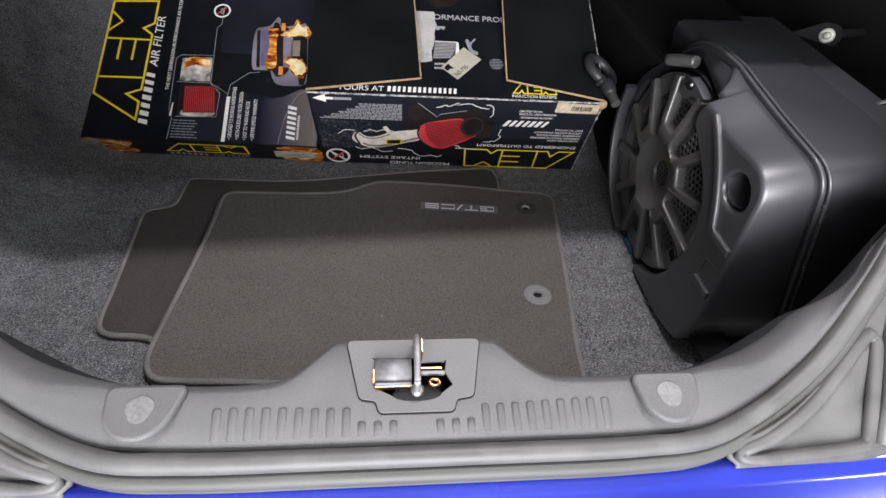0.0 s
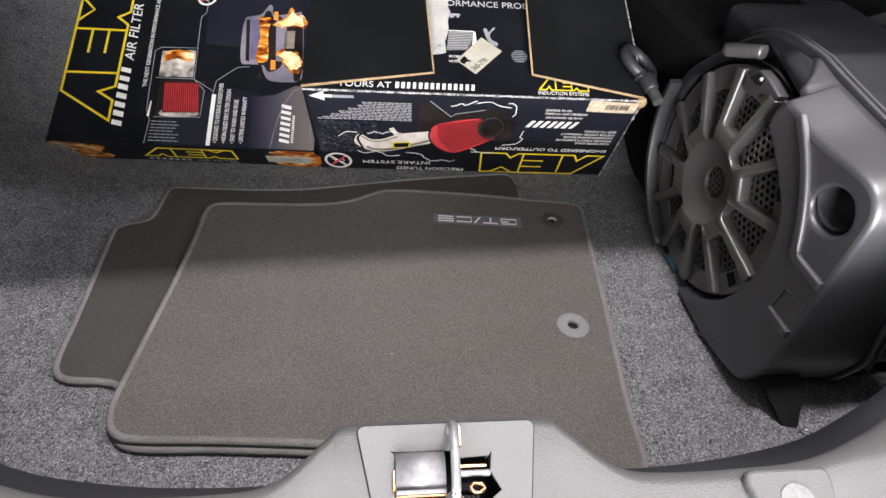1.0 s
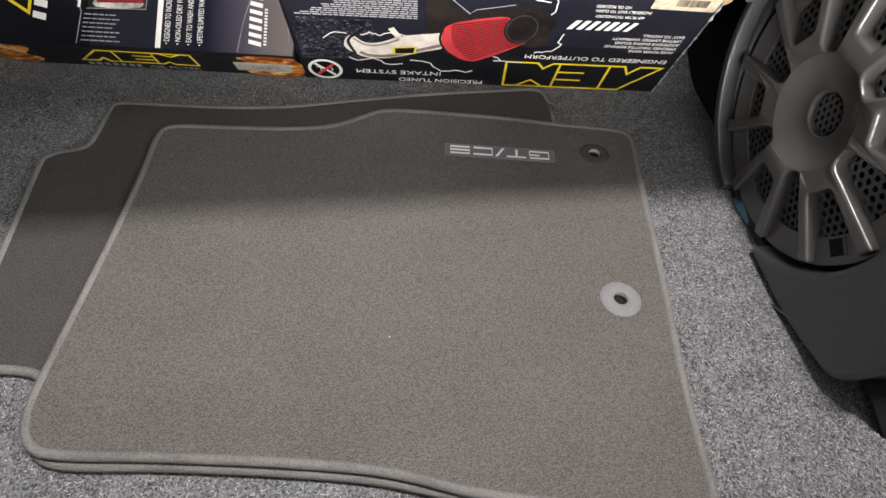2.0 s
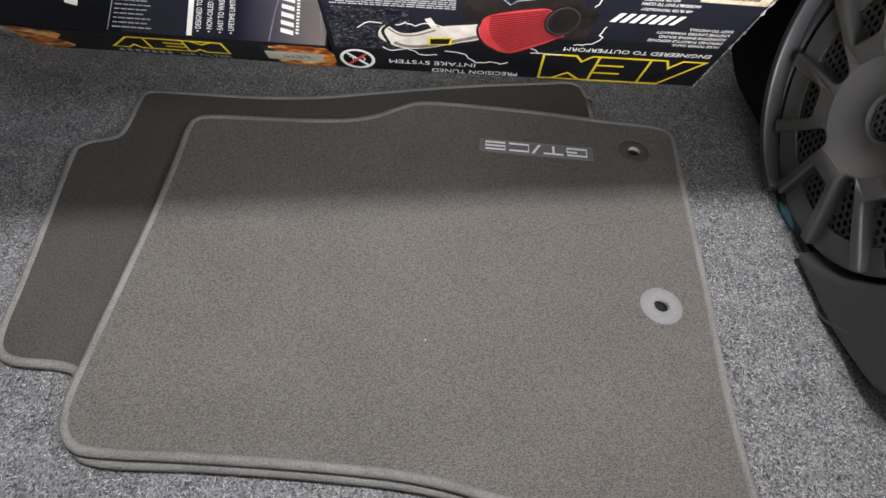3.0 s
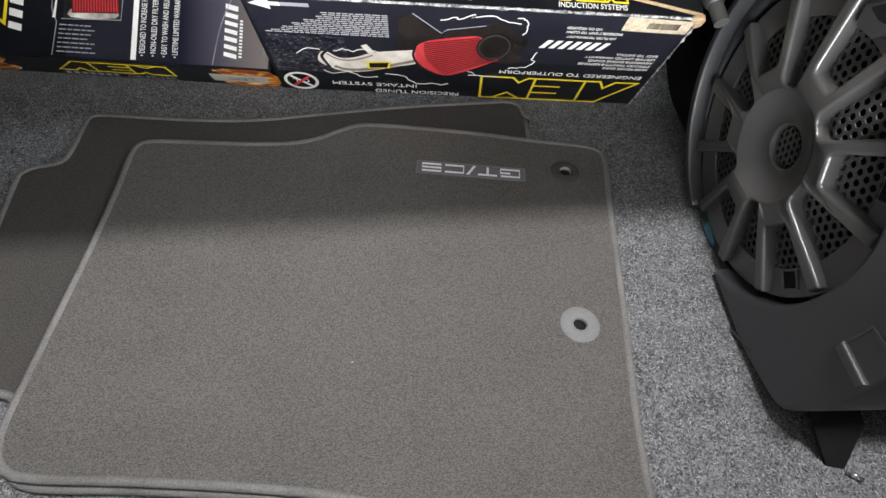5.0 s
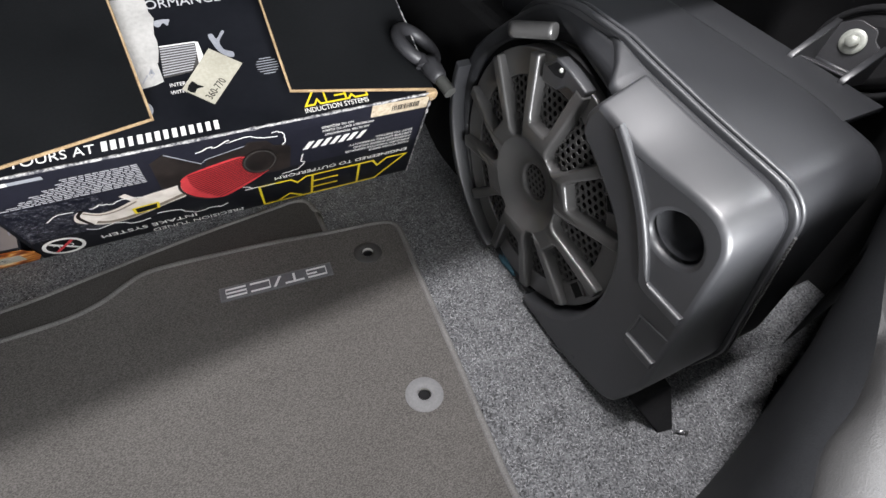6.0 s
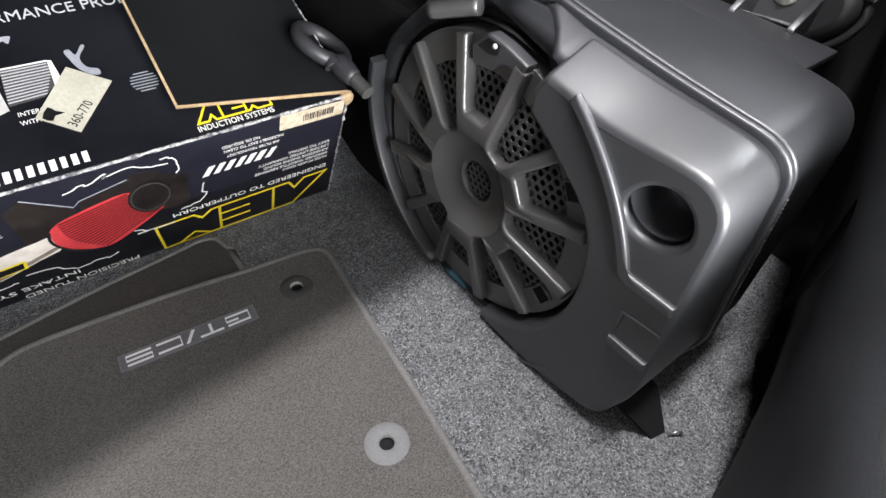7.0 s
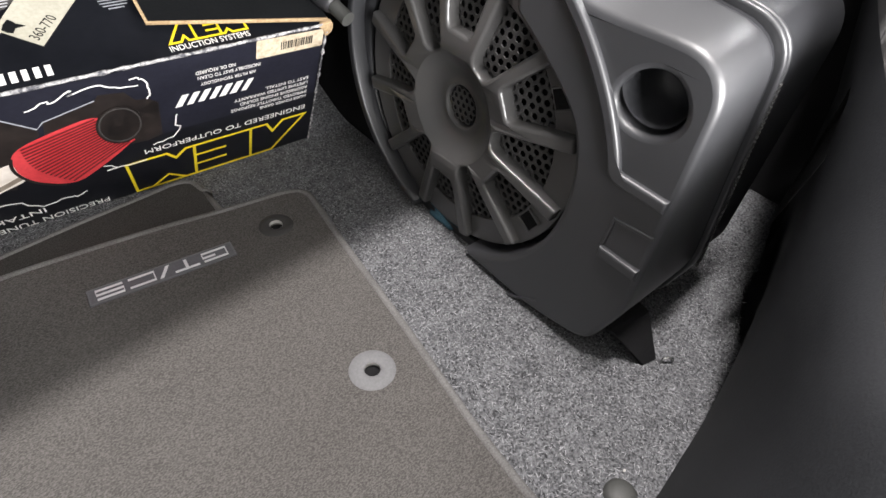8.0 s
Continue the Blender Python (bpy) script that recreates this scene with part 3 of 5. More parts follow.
    rows = [[bm.verts.new((sx * width / 2, radius * math.cos(math.pi * k / n), rise * math.sin(math.pi * k / n))) for k in range(n + 1)] for sx in (-1, 1)]
    for k in range(n):
        bm.faces.new((rows[0][k], rows[0][k + 1], rows[1][k + 1], rows[1][k])).smooth = True
    for r in rows:
        bm.faces.new(r)
    bmesh.ops.recalc_face_normals(bm, faces=bm.faces)
    bmesh.ops.transform(bm, matrix=m, verts=bm.verts)
    return bm


def latch():
    ob = thing("trunk_latch", (MID, 0.31, 0.24), "steel trunk latch with a wire loop set in a grey plate", "latch")
    m = plane_frame((MID, 0.310, 0.2420), (1, 0, 0), (0, 0.085, 0.0215))
    m = m @ Matrix.Translation((0, 0, 0.0003))
    plate = round_corners([(-0.046, -0.013), (-0.033, -0.015), (-0.030, -0.025), (0.030, -0.025), (0.033, -0.015), (0.047, -0.013), (0.056, 0.038), (-0.058, 0.038)], [0.004, 0.003, 0.004, 0.004, 0.003, 0.004, 0.006, 0.006])
    hole = [(-0.037, 0.022), (-0.034, 0.020), (-0.034, -0.004), (-0.018, -0.012), (0.018, -0.012), (0.030, -0.003), (0.024, 0.008), (0.026, 0.020), (0.029, 0.023), (0.024, 0.017), (0.004, 0.016), (0.004, 0.021), (-0.004, 0.021), (-0.030, 0.021)]
    gap = offset_loop(plate, -0.0008)
    shape("plate_gap", [gap, hole], m, 0.0008, DEEP_BLACK, ob, 0, "dark joint round the plate", False, -0.0004)
    shape("plate", [plate, hole], m, 0.0018, PLATE_GREY, ob, 0.0005, "smooth grey plastic plate", False, 0.0006)
    bm = bmesh.new()
    rim, deep = ([bm.verts.new(m @ Vector((x, y, z))) for x, y in rect(-0.0380, -0.0130, 0.0308, 0.0240)] for z in (0.0003, -0.0240))
    for k in range(4):
        bm.faces.new((rim[k], rim[(k + 1) % 4], deep[(k + 1) % 4], deep[k]))
    bm.faces.new(deep)
    part("recess", bm, DEEP_BLACK, ob, "dark recess under the plate")
    part("housing", lathe_half(m @ pose(-0.0185, 0.0095, 0.0006), 0.030, 0.0115, 0.008), LATCH_STEEL, ob, "dull silver rounded housing")
    part("housing_lip", block((0.030, 0.003, 0.006), m @ pose(-0.0185, -0.003, 0.001), 0.0008), LATCH_STEEL, ob)
    part("pawl", block((0.020, 0.0034, 0.0050), m @ pose(0.014, 0.0066, 0.001), 0.001), LATCH_STEEL, ob)
    part("orange_lever", block((0.018, 0.0020, 0.0040), m @ pose(0.013, 0.0108, 0.001), 0.0006), BRASS, ob, "orange plated lever")
    part("orange_edge", block((0.0018, 0.012, 0.0055), m @ pose(-0.0345, 0.004, 0.001), 0.0005), BRASS, ob, "orange plated edge")
    part("orange_edge", block((0.0016, 0.012, 0.016), m @ pose(0.0052, 0.026, 0.001), 0.0005), BRASS, ob, "orange plated edge")
    part("orange_edge", block((0.030, 0.0012, 0.0060), m @ pose(-0.0185, -0.0052, 0.001), 0.0004), BRASS, ob, "orange plated edge")
    part("spring", tube([(m @ Vector((0.015 + 0.0045 * math.cos(k * 1.1), -0.002 + 0.0028 * math.sin(k * 1.1), 0.003 + 0.0002 * k))) for k in range(22)], 0.0009, 6), BRASS, ob, "small orange spring")
    part("base_disc", lathe([(0, 0.001), (0.019, 0.001), (0.020, 0.0030), (0.019, 0.0045), (0.012, 0.0060), (0, 0.0068)], m @ pose(0.0005, -0.0105, 0) @ Matrix.Diagonal((1, 0.28, 1, 1)), 30), DEEP_BLACK, ob, "dark round base under the loop")
    for k in range(12):
        part("tooth", block((0.0012, 0.0022, 0.0016), m @ pose(-0.016 + 0.0028 * k, -0.0072, 0.0045), 0), DEEP_BLACK, ob)
    loop = [(0.0005, -0.009, 0.004), (0.0005, -0.009, 0.016), (0.0005, -0.006, 0.023), (0.0005, 0.003, 0.027), (0.0005, 0.016, 0.029), (0.0005, 0.026, 0.027), (0.0005, 0.0315, 0.021), (0.0005, 0.033, 0.012), (0.0005, 0.033, 0.001)]
    part("striker_loop", tube([m @ Vector(p) for p in smooth_loop(loop, 4, False)], 0.0027, 14), LATCH_STEEL, ob, "polished steel wire loop")
    part("collar", lathe([(0.0055, 0.0), (0.0055, 0.003), (0.0035, 0.0045), (0, 0.0045)], m @ pose(0.0005, -0.009, 0.006), 16), STEEL, ob)


latch()


# ---- floor mats ----
MAT_TOP = [(0.290, 0.440), (0.291, 0.470), (0.295, 0.520), (0.302, 0.575), (0.312, 0.650), (0.320, 0.720), (0.328, 0.790), (0.337, 0.855), (0.337, 0.878), (0.326, 0.891), (0.300, 0.898), (0.245, 0.905), (0.173, 0.917), (0.097, 0.926), (0.030, 0.932), (0.000, 0.930), (-0.025, 0.918), (-0.050, 0.904), (-0.085, 0.895), (-0.140, 0.893), (-0.200, 0.895), (-0.257, 0.896), (-0.276, 0.887), (-0.281, 0.865), (-0.281, 0.815), (-0.284, 0.737), (-0.290, 0.650), (-0.297, 0.560), (-0.298, 0.520), (-0.291, 0.496), (-0.276, 0.482), (-0.250, 0.477), (-0.180, 0.473), (-0.100, 0.467), (-0.030, 0.460), (0.010, 0.454), (0.040, 0.447), (0.088, 0.434), (0.180, 0.420), (0.262, 0.410), (0.284, 0.418)]
MAT_LOW = [(0.230, 0.600), (0.244, 0.925), (0.243, 0.965), (0.236, 0.988), (0.215, 0.996), (0.185, 0.993), (0.101, 0.985), (0.020, 0.974), (-0.059, 0.961), (-0.134, 0.949), (-0.209, 0.947), (-0.284, 0.951), (-0.342, 0.954), (-0.358, 0.946), (-0.361, 0.925), (-0.362, 0.885), (-0.367, 0.865), (-0.392, 0.857), (-0.407, 0.845), (-0.409, 0.825), (-0.400, 0.730), (-0.393, 0.650), (-0.389, 0.595), (-0.380, 0.572), (-0.360, 0.562), (-0.320, 0.558), (-0.302, 0.548), (-0.297, 0.515), (-0.283, 0.485), (-0.255, 0.472), (-0.180, 0.468), (-0.100, 0.462), (-0.030, 0.455), (0.010, 0.449), (0.040, 0.442), (0.100, 0.430), (0.210, 0.425)]


FIXINGS = ((0.2540, 0.6220), (0.2762, 0.8440))


def floor_mat(name, outline, base, label, pile, holes=()):
    ob = thing(name, (0, 0.7, base), label, "floor mat", "", "floor mats")
    loop = offset_loop(smooth_loop(outline, 4), 0.0042)
    shape("carpet_face", [loop] + [ring(x, y, 0.0084, 24)[::-1] for x, y in holes], pose(0, 0, base), 0.0080, pile, ob, 0.0012)
    part("binding", tube([(x, y, base + 0.0050) for x, y in loop], 0.0048, 10, True), MAT_EDGE, ob, "grey stitched edge binding")
    return ob


under = floor_mat("floor_mat", MAT_LOW, 0.0010, "charcoal carpet floor mat half covered by another mat", MAT_DARK)
upper = floor_mat("floor_mat", MAT_TOP, 0.0100, "charcoal carpet floor mat with a small silver badge, lying on top", MAT_PILE, FIXINGS)
MAT_Z = 0.0180


def mat_fittings():
    for (x, y), lab, mt, r in ((FIXINGS[0], "grey plastic fixing ring with a dark hole", GROMMET, 0.0215), (FIXINGS[1], "dark fixing ring with a dark hole", MAT_RING, 0.0190)):
        m = pose(x, y, MAT_Z)
        g = part("grommet", lathe([(0.0074, 0.0012), (0.0080, 0.0019), (r * 0.6, 0.0020), (r * 0.93, 0.0015), (r, 0.0002)], m, 40), mt, upper, lab)
        part("hole_wall", lathe([(0.0074, 0.0013), (0.0072, -0.0006), (0.0073, -0.0030)], m, 28), PAPER, g, "pale inner edge of the hole")
        # Black disc at the bottom paints the hole's dark depth.
        part("hole", lathe([(0, -0.0062), (0.0084, -0.0062)], m, 24), DEEP_BLACK, g, "dark hole")
    m = plane_frame((0.1525, 0.8440, MAT_Z), (0.1405, -0.0140, 0), (0, 1, 0)) @ Matrix.Diagonal((1.018, 1.07, 1, 1))
    b = shape("badge", round_corners(rect(-0.0695, -0.0105, 0.0695, 0.0105), 0.001), m, 0.0014, BADGE_GREY, upper, 0.0004, "grey woven badge with silver marks")
    w = 0.0026
    shape("badge_frame", [rect(-0.0690, -0.0100, 0.0690, 0.0100), rect(-0.0678, -0.0089, 0.0678, 0.0089)], m, 0.0004, GROMMET, b, 0, "thin grey border", False, 0.0014)
    marks = [stroke([(-0.038, 0.0055), (-0.062, 0.0055), (-0.062, 0.0), (-0.038, 0.0), (-0.038, -0.0055), (-0.062, -0.0055)], w),
             stroke([(-0.033, 0.0055), (-0.0095, 0.0055), (-0.0095, -0.0055), (-0.033, -0.0055)], w),
             [(-0.006, -0.0072), (-0.0025, -0.0072), (0.006, 0.0072), (0.0025, 0.0072)],
             rect(0.009, -0.0070, 0.033, -0.0044), rect(0.0195, -0.0042, 0.0225, 0.0068),
             stroke([(0.0375, -0.0055), (0.0615, -0.0055), (0.0615, 0.0055), (0.0375, 0.0055), (0.0375, -0.0005), (0.050, -0.0005)], w)]
    for q in marks:
        shape("silver_mark", q, m, 0.0004, SILVER, b, 0, "", False, 0.0014)


mat_fittings()


def inside(loop, x, y):
    """Which of the points lie inside a closed line."""
    hit = np.zeros(len(x), bool)
    for (x0, y0), (x1, y1) in zip(loop, loop[1:] + loop[:1]):
        if y0 != y1:
            hit ^= ((y0 > y) != (y1 > y)) & (x < (x1 - x0) * (y - y0) / (y1 - y0) + x0)
    return hit


def carpet_fibres(count=150000):
    """Short loose fibres lying on the felt round the mats."""
    rng = np.random.default_rng(12)
    x, y = rng.uniform(-0.72, 0.70, count), rng.uniform(0.395, 1.05, count)
    keep = ~(inside(MAT_TOP, x, y) | inside(MAT_LOW, x, y)) & ~((x > 0.47) & (y > 0.56)) & ~((y > 1.02) & (x < 0.40))
    x, y = x[keep], y[keep]
    z = np.array([carpet_height(a, b) for a, b in zip(x, y)])
    x, y, z = (q[z > -0.03] for q in (x, y, z))
    n = len(x)
    a, long, wide, rise = rng.uniform(0, 2 * np.pi, n), rng.uniform(0.0020, 0.0060, n), rng.uniform(0.00022, 0.00042, n), rng.uniform(0.0002, 0.0016, n)
    d, w = np.stack([np.cos(a), np.sin(a)], 1), np.stack([-np.sin(a), np.cos(a)], 1)
    verts = np.empty((n, 3, 3))
    for i, (along, across, up) in enumerate(((0, 1, 0.0001), (0, -1, 0.0001), (1, 0, 1))):
        verts[:, i, :2] = np.stack([x, y], 1) + d * (long * along)[:, None] + w * (wide * across)[:, None]
        verts[:, i, 2] = z + (rise if up == 1 else up)
    mesh = bpy.data.meshes.new("carpet_fibres")
    mesh.from_pydata(verts.reshape(-1, 3).tolist(), [], np.arange(3 * n).reshape(-1, 3).tolist())
    tagged(part("carpet_fibres", mesh, FELT_FIBRE), "loose grey felt fibres on the trunk carpet", "carpet fibres", "", "stuff")


carpet_fibres()


# ---- printed boxes ----
def block_logo(m, u, v, w, h, mat, parent, line, turn=0.0, lift=0.0006):
    """A long slanted outline with two slanted bars and notches: three plain outlined blocks."""
    f = m @ Matrix.Translation((u, v, 0)) @ pose(0, 0, 0, 0, 0, turn)
    outer = [(0, 0), (0.20 * w, h), (w * 0.985, h), (w, h * 0.0), (0.80 * w, 0), (0.755 * w, 0.22 * h), (0.70 * w, 0), (0.24 * w, 0), (0.20 * w, 0.30 * h), (0.14 * w, 0)]
    shape("logo_outline", [offset_loop(outer, line / 2), offset_loop(outer, -line / 2)], f, 0.0003, mat, parent, 0, "", False, lift)
    for q in ([(0.335 * w, h), (0.335 * w, 0)], [(0.66 * w, h), (0.655 * w, 0)], [(0.48 * w, 0.66 * h), (0.66 * w, 0.66 * h)], [(0.48 * w, 0.34 * h), (0.66 * w, 0.34 * h)], [(0.72 * w, h), (0.81 * w, 0.72 * h), (0.90 * w, h)]):
        shape("logo_bar", stroke(q, line), f, 0.0003, mat, parent, 0, "", False, lift)


def word_bars(m, u, v, width, h, mat, parent, n, turn=0.0, lift=0.0006, seed=1, slant=0.15):
    """A run of plain slanted bars as long as a word."""
    rng = random.Random(seed)
    f = m @ Matrix.Translation((u, v, 0)) @ pose(0, 0, 0, 0, 0, turn)
    step = width / n
    for i in range(n):
        a, b = i * step, (i + rng.uniform(0.50, 0.64)) * step
        s = slant * h
        loops = [[(a, 0), (b, 0), (b + s, h), (a + s, h)]]
        shape("word_bar", loops, f, 0.0003, mat, parent, 0, "", False, lift)


def fine_print(m, u, v, width, rows, pitch, h, mat, parent, turn=0.0, ragged=0.2, seed=3, align="LEFT"):
    """Lines of writing too small to read, as thin bars."""
    rng = random.Random(seed)
    f = m @ Matrix.Translation((u, v, 0)) @ pose(0, 0, 0, 0, 0, turn)
    for i in range(rows):
        w = width * (1 - ragged * rng.random())
        x = 0 if align == "LEFT" else width - w
        loops, end = [], x + w
        while x < end - 0.003:
            l = min(rng.uniform(0.004, 0.011), end - x)
            loops.append(rect(x, -i * pitch, x + l, -i * pitch + h))
            x += l + 0.0015
        shape("fine_print", loops, f, 0.0003, mat, parent, 0, "", False, 0.0006)


def carton(name, m, w, h, d, label, mat=CARD_BLACK):
    """A box whose front face starts at m's origin, w wide, h high, d deep behind."""
    ob = thing(name, m.translation, label, "cardboard box")
    bm = bmesh.new()
    bmesh.ops.create_cube(bm, size=1)
    bmesh.ops.transform(bm, matrix=Matrix.Translation((w / 2, h / 2, -d / 2)) @ Matrix.Diagonal((w, h, d, 1)), verts=bm.verts)
    bmesh.ops.bevel(bm, geom=bm.edges[:], offset=0.0016, segments=2, affect="EDGES")
    bmesh.ops.transform(bm, matrix=m, verts=bm.verts)
    part("box_body", bm, mat, ob)
    return ob


def intake_box():
    F = plane_frame((-0.112, 1.023, 0.001), (0.518, -0.023, 0.0), (0.0, -0.086, 0.195)) @ Matrix.Diagonal((1.032, 1.012, 1, 1))
    W, H, D = 0.502, 0.210, 0.34
    ob = carton("intake_box", F, W, H, D, "large open black printed cardboard box with worn edges and folded flaps")
    # --- front, printed upside down
    shape("navy_panel", rect(0.004, 0.100, W - 0.004, H - 0.004), F, 0.0002, NAVY, ob, 0, "dark blue printed panel")
    shape("skyline", rect(0.006, 0.052, 0.104, 0.138), F, 0.0002, SKYLINE, ob, 0, "printed night skyline of tiny lights", False, 0.0002)
    shape("arrow", [(0.008, 0.1965), (0.030, 0.207), (0.030, 0.200), (0.042, 0.200), (0.042, 0.194), (0.030, 0.194), (0.030, 0.187)], F, 0.0003, INK_WHITE, ob, 0, "white printed arrow", False, 0.0005)
    shape("arrow_tail", rect(0.0425, 0.194, 0.073, 0.200), F, 0.0002, INK_GREY, ob, 0, "", False, 0.0005)
    shape("air_box_print", [(0.1673, 0.0800), (0.1690, 0.1800), (0.1860, 0.1940), (0.2200, 0.1570), (0.2190, 0.1480), (0.1930, 0.1280), (0.1890, 0.1000), (0.1800, 0.0755)], F, 0.0003, INK_BROWN, ob, 0, "", False, 0.0004)
    shape("air_box_print", [(0.2258, 0.1643), (0.2706, 0.1764), (0.2741, 0.1829), (0.2958, 0.1787), (0.3037, 0.1640), (0.3146, 0.1620), (0.3234, 0.1526), (0.3211, 0.1005), (0.3059, 0.0960), (0.2700, 0.1000), (0.2200, 0.1300)], F, 0.0002, INK_BROWN, ob, 0, "", False, 0.0002)
    shape("air_box_edge", stroke([(0.186, 0.193), (0.2195, 0.1575), (0.2258, 0.1650), (0.2700, 0.1770)], 0.0014), F, 0.0002, INK_GREY, ob, 0, "", False, 0.0007)
    barrel = [(0.1885, 0.1130), (0.1895, 0.1240), (0.1950, 0.1335), (0.2079, 0.1414), (0.2358, 0.1500), (0.2634, 0.1545), (0.2760, 0.1400), (0.2930, 0.1080), (0.2894, 0.1020), (0.2723, 0.0865), (0.2449, 0.0665), (0.2305, 0.0605), (0.2190, 0.0635), (0.2087, 0.0702), (0.1974, 0.0817), (0.1895, 0.0985)]
    shape("filter_print", smooth_loop(barrel, 3), F, 0.0003, INK_RED, ob, 0, "printed red cone air filter", False, 0.0007)
    for i in range(17):
        a = (i + 0.5) / 17
        bow = math.sin(math.pi * a)
        u0, v0 = 0.2000 + 0.0290 * a - 0.0105 * bow, 0.1375 - 0.0755 * a - 0.001 * bow
        shape("pleat", bar(u0, v0, 0.2640 + 0.0250 * a + 0.004 * bow, 0.1540 - 0.0510 * a, 0.0021), F, 0.0002, INK_DARKRED, ob, 0, "", False, 0.0013)
    shape("filter_band", stroke(smooth_loop([(0.1895, 0.1260), (0.1865, 0.1120), (0.1885, 0.0970), (0.1965, 0.0805), (0.2080, 0.0685), (0.2200, 0.0615)], 4, False), 0.0030), F, 0.0002, INK_BROWN, ob, 0, "", False, 0.0014)
    shape("filter_cap", ring(0.2845, 0.1345, 0.0215, 32, 0.0290), F, 0.0003, INK_BROWN, ob, 0, "", False, 0.0017)
    shape("filter_cap", [ring(0.2845, 0.1350, 0.0192, 32, 0.0262), ring(0.2845, 0.1350, 0.0180, 32, 0.0248)], F, 0.0002, CARD_WORN_INK, ob, 0, "", False, 0.0022)
    shape("pipe_print", smooth_loop([(0.190, 0.116), (0.176, 0.116), (0.138, 0.108), (0.112, 0.094), (0.092, 0.092), (0.077, 0.106), (0.068, 0.098), (0.065, 0.082), (0.076, 0.069), (0.094, 0.059), (0.123, 0.0605), (0.170, 0.079), (0.192, 0.089)], 3), F, 0.0003, INK_PIPE, ob, 0, "printed chrome intake pipe", False, 0.0006)
    shape("pipe_shade", stroke(smooth_loop([(0.084, 0.071), (0.098, 0.064), (0.124, 0.066), (0.168, 0.084), (0.190, 0.094)], 4, False), 0.006), F, 0.0002, INK_TAN, ob, 0, "", False, 0.0010)
    shape("pipe_shade", stroke(smooth_loop([(0.078, 0.101), (0.092, 0.088), (0.112, 0.089), (0.136, 0.102)], 4, False), 0.0028), F, 0.0002, INK_TAN, ob, 0, "", False, 0.0010)
    shape("pipe_stub", bar(0.136, 0.104, 0.126, 0.124, 0.008), F, 0.0003, INK_PIPE, ob, 0, "", False, 0.0006)
    shape("pipe_clamp", stroke(smooth_loop([(0.079, 0.108), (0.071, 0.094), (0.078, 0.068)], 4, False), 0.004), F, 0.0003, INK_BROWN, ob, 0, "", False, 0.0013)
    shape("badge_print", [(0.127, 0.0695), (0.156, 0.0725), (0.158, 0.0885), (0.126, 0.0855)], F, 0.0002, INK_YELLOW, ob, 0, "", False, 0.0012)
    shape("badge_print", [(0.130, 0.0720), (0.153, 0.0745), (0.155, 0.0860), (0.1295, 0.0832)], F, 0.0002, CARD_FLAP, ob, 0, "", False, 0.0015)
    rng = random.Random(5)
    for pts in ([(0.040, 0.098), (0.056, 0.112), (0.072, 0.110)], [(0.088, 0.108), (0.100, 0.114), (0.112, 0.108), (0.124, 0.116), (0.145, 0.110)], [(0.068, 0.060), (0.082, 0.052), (0.100, 0.058), (0.120, 0.045), (0.140, 0.048)],
                [(0.1486, 0.0563), (0.171, 0.0553), (0.1914, 0.0343), (0.215, 0.0372), (0.2244, 0.0327), (0.2331, 0.0386)], [(0.2172, 0.1835), (0.2349, 0.1902), (0.238, 0.1866), (0.2551, 0.1977), (0.2525, 0.1913), (0.2747, 0.1963), (0.2884, 0.1881), (0.3083, 0.1843)],
                [(0.302, 0.195), (0.3099, 0.1943), (0.3159, 0.1878), (0.3178, 0.1726), (0.3148, 0.1634)], [(0.3391, 0.1284), (0.3347, 0.111), (0.3397, 0.1056), (0.33, 0.0927), (0.3097, 0.0869)], [(0.2582, 0.0745), (0.2682, 0.0660), (0.2600, 0.0645), (0.2734, 0.064), (0.2996, 0.0638)]):
        jag = [(a + rng.uniform(-0.0012, 0.0012), b + rng.uniform(-0.0012, 0.0012)) for a, b in smooth_loop(pts, 4, False)]
        shape("lightning", stroke(jag, 0.0015), F, 0.0002, INK_WHITE, ob, 0, "", False, 0.0012)
    shape("sign_disc", ring(0.0326, 0.0265, 0.0225, 32), F, 0.0003, CARD_FLAP, ob, 0, "", False, 0.0006)
    shape("sign_ring", [ring(0.0326, 0.0265, 0.0235, 36), ring(0.0326, 0.0265, 0.0192, 36)], F, 0.0003, INK_WHITE, ob, 0, "white ring of a crossed-out oil sign", False, 0.0009)
    lettering("OIL", F, 0.0326, 0.0315, 0.0145, INK_WHITE, ob, 180, "CENTER")
    shape("sign_cross", bar(0.020, 0.013, 0.0455, 0.040, 0.0040), F, 0.0003, INK_RED, ob, 0, "red cross stroke", False, 0.0012)
    shape("sign_cross", bar(0.0455, 0.013, 0.020, 0.040, 0.0040), F, 0.0003, INK_WHITE, ob, 0, "", False, 0.0010)
    lettering("PRECISION TUNED", F, 0.252, 0.0125, 0.0125, INK_WHITE, ob, 180, width=0.118)
    lettering("INTAKE SYSTEM", F, 0.1925, 0.0300, 0.0125, INK_WHITE, ob, 180, width=0.116)
    block_logo(F, 0.4900, 0.0625, 0.212, 0.0585, INK_YELLOW, ob, 0.0032, 180)
    lettering("ENGINEERED TO OUTPERFORM", F, 0.4895, 0.0810, 0.0115, INK_WHITE, ob, 180, width=0.189)
    word_bars(F, 0.4215, 0.1545, 0.080, 0.0165, INK_WHITE, ob, 7, 180, slant=0.5)
    lettering("AIR FILTER TECHNOLOGY", F, 0.4235, 0.1665, 0.0062, INK_WHITE, ob, 180, width=0.058)
